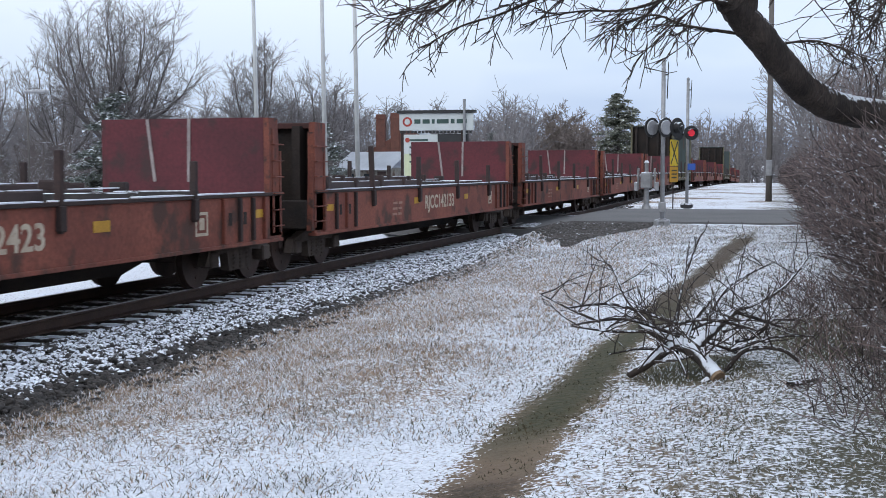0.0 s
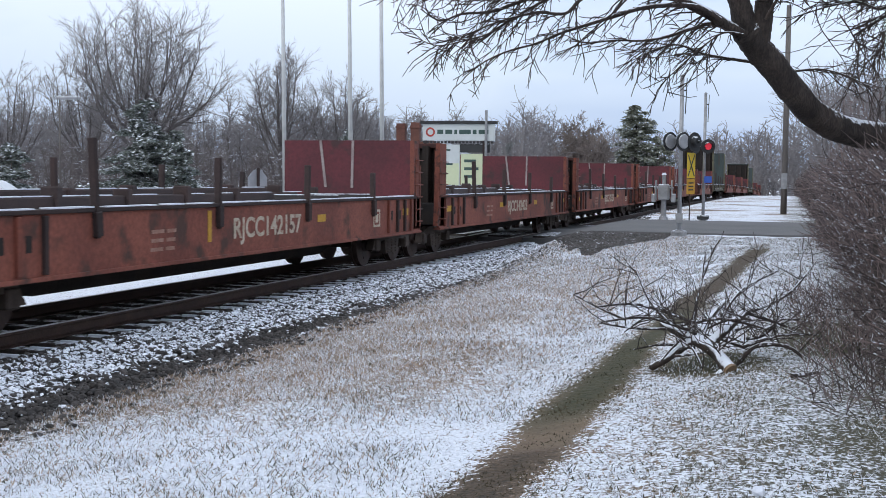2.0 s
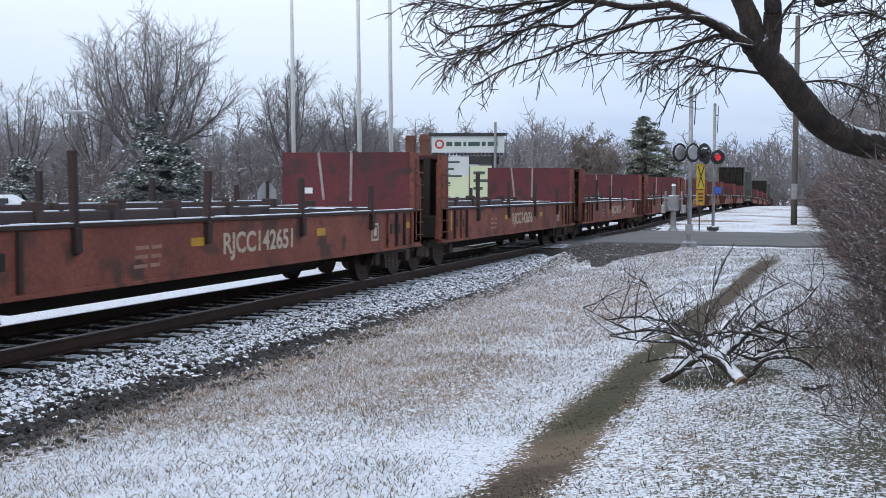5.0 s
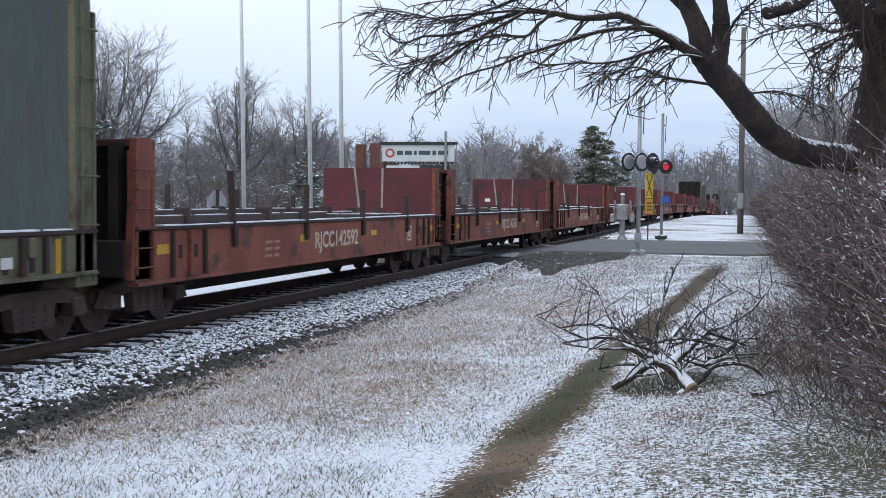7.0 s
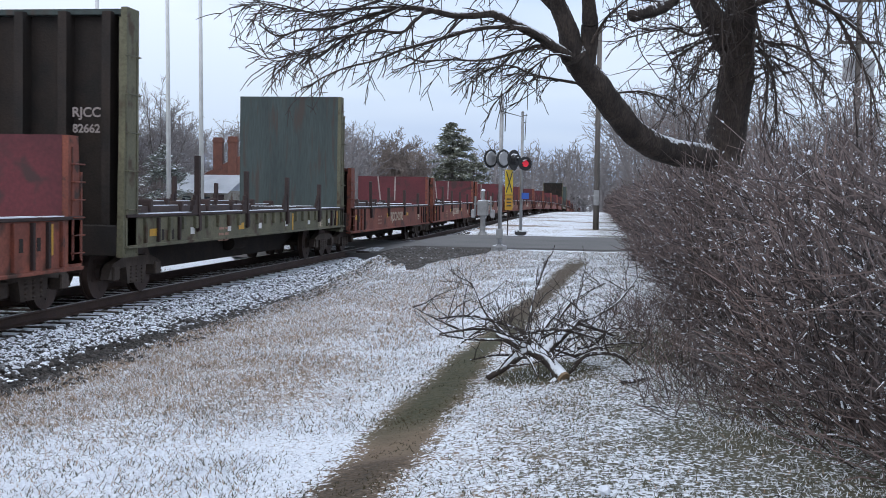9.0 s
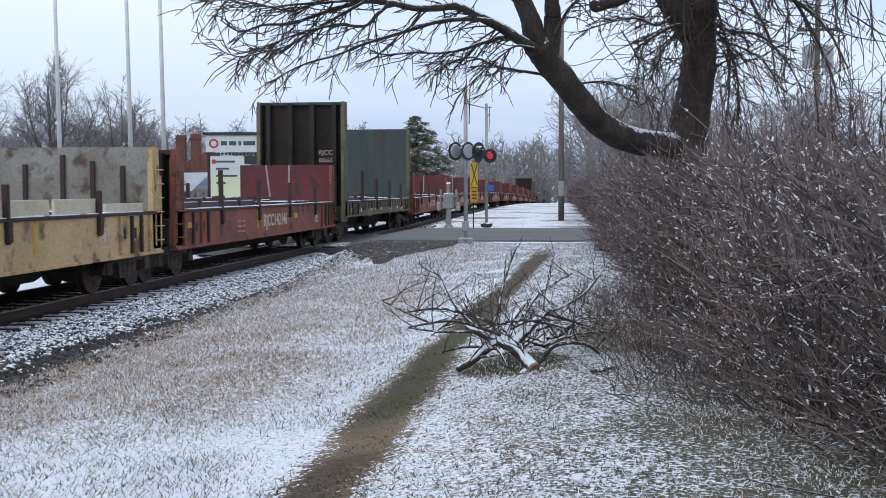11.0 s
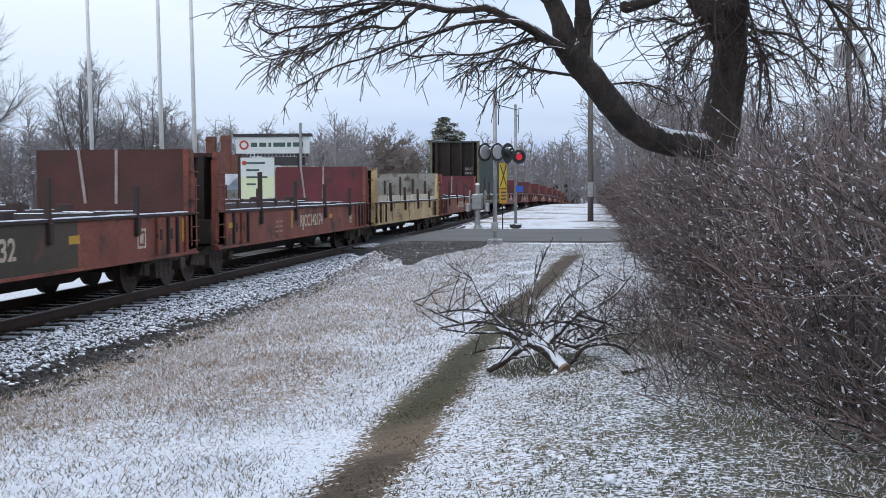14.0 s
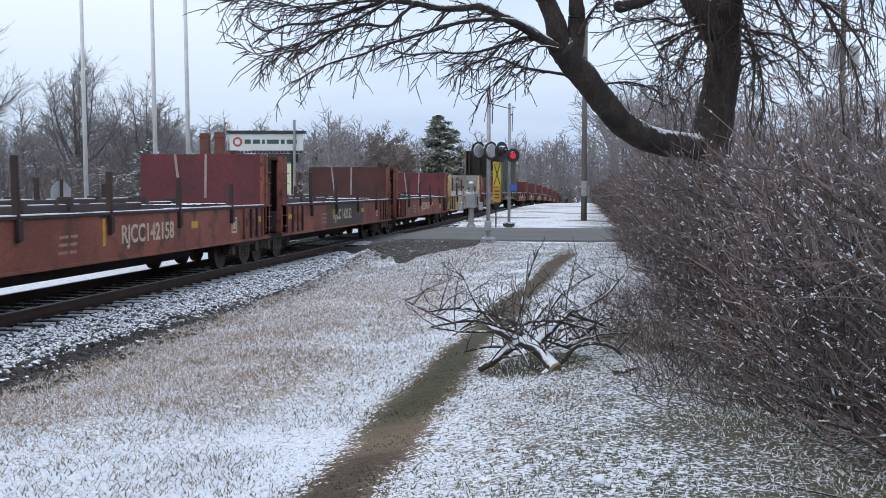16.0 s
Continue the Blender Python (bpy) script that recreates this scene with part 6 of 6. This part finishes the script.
# ---- fallen branch ----
def fallen_branch():
    rng = random.Random(61)
    e = empty("fallen_branch", "fallen dead branch with snow on its forked limbs", "branch")
    g = 0.02
    thick = [
        limb([(-0.39, 11.42, 0.12), (-0.55, 11.62, 0.25), (-0.78, 11.8, 0.33), (-1.02, 11.95, 0.42)], 0.062, 0.032, rng, 0.06),
        limb([(-0.6, 11.66, 0.27), (-0.45, 11.95, 0.40), (-0.26, 12.3, 0.56)], 0.050, 0.030, rng, 0.06),
        limb([(-0.72, 11.75, 0.32), (-0.93, 11.68, 0.15), (-1.08, 11.75, 0.05)], 0.042, 0.03, rng, 0.06),
        limb([(-0.66, 11.7, 0.30), (-0.62, 12.0, 0.45), (-0.5, 12.3, 0.60)], 0.035, 0.02, rng, 0.06),
        limb([(-0.30, 11.6, 0.07), (-0.42, 11.45, 0.10), (-0.5, 11.38, 0.06)], 0.035, 0.03, rng, 0.06),
    ]
    v, f = tubes(thick, 9)
    mesh_object("log", v, f, material("snowy_dead_bark", (0.075, 0.055, 0.045), (0.045, 0.034, 0.028), 5.0, 0.9, 0, 0.6, 26, 0.4, snow=0.75), e, "forked log with a layer of snow", smooth=True)
    part("cut_end", cyl(0.058, 0.06, (-0.375, 11.405, 0.113), (-0.39, 11.42, 0.125), 10), M_WOOD_CUT, e, "pale cut end of the log")
    mid = [
        limb([(-0.7, 11.8, 0.36), (-1.1, 11.65, 0.50), (-1.5, 11.5, 0.46)], 0.018, 0.008, rng),
        limb([(-0.72, 11.9, 0.44), (-1.2, 11.75, 0.60), (-1.55, 11.6, 0.58)], 0.016, 0.008, rng),
        limb([(-1.3, 11.6, 0.48), (-1.5, 11.5, 0.58), (-1.73, 11.45, 0.70)], 0.012, 0.006, rng),
        limb([(-0.9, 11.9, 0.40), (-0.5, 11.8, 0.50), (-0.1, 11.7, 0.44)], 0.018, 0.010, rng),
        limb([(-0.35, 11.75, 0.10), (-0.2, 11.8, 0.27), (0.05, 11.8, 0.29), (0.2, 11.8, 0.20)], 0.022, 0.014, rng),
        limb([(-0.3, 12.2, 0.52), (-0.1, 12.2, 0.46), (0.05, 12.25, 0.4)], 0.02, 0.010, rng),
        limb([(-0.95, 11.95, 0.42), (-1.15, 12.1, 0.60), (-1.3, 12.3, 0.85)], 0.016, 0.007, rng),
        limb([(-0.5, 12.1, 0.5), (-0.35, 12.5, 0.7), (-0.05, 12.9, 0.85)], 0.018, 0.008, rng),
        limb([(-0.3, 12.3, 0.5), (0.05, 12.7, 0.65), (0.3, 13.0, 0.95)], 0.016, 0.007, rng),
        limb([(-0.75, 12.0, 0.45), (-0.7, 12.3, 0.8), (-0.6, 12.5, 1.1)], 0.014, 0.006, rng),
    ]
    for _ in range(14):
        x0, y0 = rng.uniform(-1.0, -0.25), rng.uniform(11.5, 12.2)
        a = rng.uniform(0, 6.283)
        ln = rng.uniform(0.35, 0.75)
        z0 = rng.uniform(0.18, 0.42)
        mid.append(limb([(x0, y0, z0), (x0 + 0.5 * ln * math.cos(a), y0 + 0.3 * ln * math.sin(a), z0 + rng.uniform(-0.02, 0.12)), (x0 + ln * math.cos(a), y0 + 0.6 * ln * math.sin(a), max(0.12, z0 + rng.uniform(-0.15, 0.2)))], rng.uniform(0.010, 0.020), 0.006, rng))
    for b in mid:
        v, f = tubes([b], 6)
        mesh_object("limb", v, f, M_BARK, e, "thin dark limb")
    out = []
    for pts, rad in mid + thick[:2]:
        for k in range(4):
            q = pts[rng.randint(len(pts) // 4, len(pts) - 1)]
            d = Vector((rng.gauss(-0.05, 0.75), rng.gauss(0.1, 0.5), rng.uniform(0.15, 1.2)))
            room = max(0.15, 1.15 - q[2])
            grow(rng, out, q, d, min(room, rng.uniform(0.2, 0.62)), 0.0058, 1, 0.7, 0.02, (2, 3), 0.5, 0.16, 0.0026, 0.3)
    v, f = tubes([(p, r) for _, p, r in out], 5)
    tagged(mesh_object("brushwood", v, f, M_TWIG, e, "upright dark twigs"), kind="stuff")


fallen_branch()
rng = random.Random(71)
for pts, r in (([(0.12, 11.0, 0.17), (0.22, 11.12, 0.19), (0.33, 11.3, 0.18)], 0.022), ([(0.9, 7.5, 0.14), (1.25, 7.2, 0.16), (1.6, 7.0, 0.2)], 0.006), ([(-0.62, 10.3, 0.1), (-0.58, 10.45, 0.16), (-0.62, 10.6, 0.1)], 0.006)):
    q, rad = limb(pts, r, r * 0.6, rng)
    q = [(a, b, gz(a, b) + 0.7 * r + 0.01) for i, (a, b, c) in enumerate(q)]
    v, f = tubes([(q, rad)], 6)
    tagged(mesh_object("stick", v, f, M_BARK), "short dead stick lying on the snowy grass", "stick", "sticks on the lawn")
v, f = stone_mesh(rng, [(0.0, 7.35, gz(0, 7.35) + 0.035)], 0.045, 0.046)
tagged(mesh_object("snow_clump", v, f, M_SNOW), "small lump of snow on the grass", "snow")
v, f = stone_mesh(rng, [(-6.6, 12.25, gz(-6.6, 12.25) + 0.05)], 0.055, 0.056)
tagged(mesh_object("rock", v, f, M_WHITE), "pale rock on the ballast edge", "rock")

# ---- grass ----
rng = random.Random(81)
tan, frosted, worn = ([], []), ([], []), ([], [])
for _ in range(400000):
    y = 5.2 + 31 * rng.random() ** 1.8
    x = rng.uniform(-6.3, 1.6 if y < 20 else 0.9)
    edge = -1.52 + 0.66 * smooth(9, 32, y)
    trod = abs(x - edge) < 0.27 + 0.06 * noise.noise((x * 3, y * 3, 0)) and y < 30
    strip = smooth(1.7, 3.0, -x + 0.5 * noise.noise((x, y * 0.6, 0)))
    patchy = noise.noise((x * 0.9, y * 0.9, 4.0))
    if rng.random() > (0.2 * smooth(15, 11, y) + 0.3 * noise.noise((x * 5, y * 5, 2)) * smooth(15, 11, y) if trod else (0.45 + 0.5 * patchy + 0.3 * strip) * (1 - 0.4 * strip * smooth(12, 9, y))):
        continue
    gv, gf = tan if rng.random() < 0.12 + 0.66 * strip * (0.3 + 0.7 * smooth(8.8, 12.5, y)) * (1 - 0.55 * smooth(18, 30, y)) else frosted
    if trod:
        gv, gf = worn
    tall = 0.014 + 0.026 * rng.random() ** 2 + 0.014 * strip
    w = 0.0056 * max(1.0, y / 10)
    tall *= 0.7 if trod else 1.0
    a = rng.uniform(0, 6.283)
    z = gz(x, y) - 0.004
    lx, ly = rng.gauss(0, 0.7) * tall, rng.gauss(0, 0.7) * tall
    b = len(gv)
    ca, sa = math.cos(a) * w, math.sin(a) * w
    gv += [(x - ca, y - sa, z), (x + ca, y + sa, z), (x + lx, y + ly, z + tall)]
    gf.append((b, b + 1, b + 2))
tagged(mesh_object("dry_grass", *tan, M_BLADE), "short dry tan grass blades along the track", "grass", kind="stuff")
tagged(mesh_object("path_grass", *worn, M_PATHGRASS), "trodden dull green grass on the worn footpath", "grass", kind="stuff")
tagged(mesh_object("frosted_grass", *frosted, M_FROST), "short frosted grass blades on the lawn", "grass", kind="stuff")

motions()
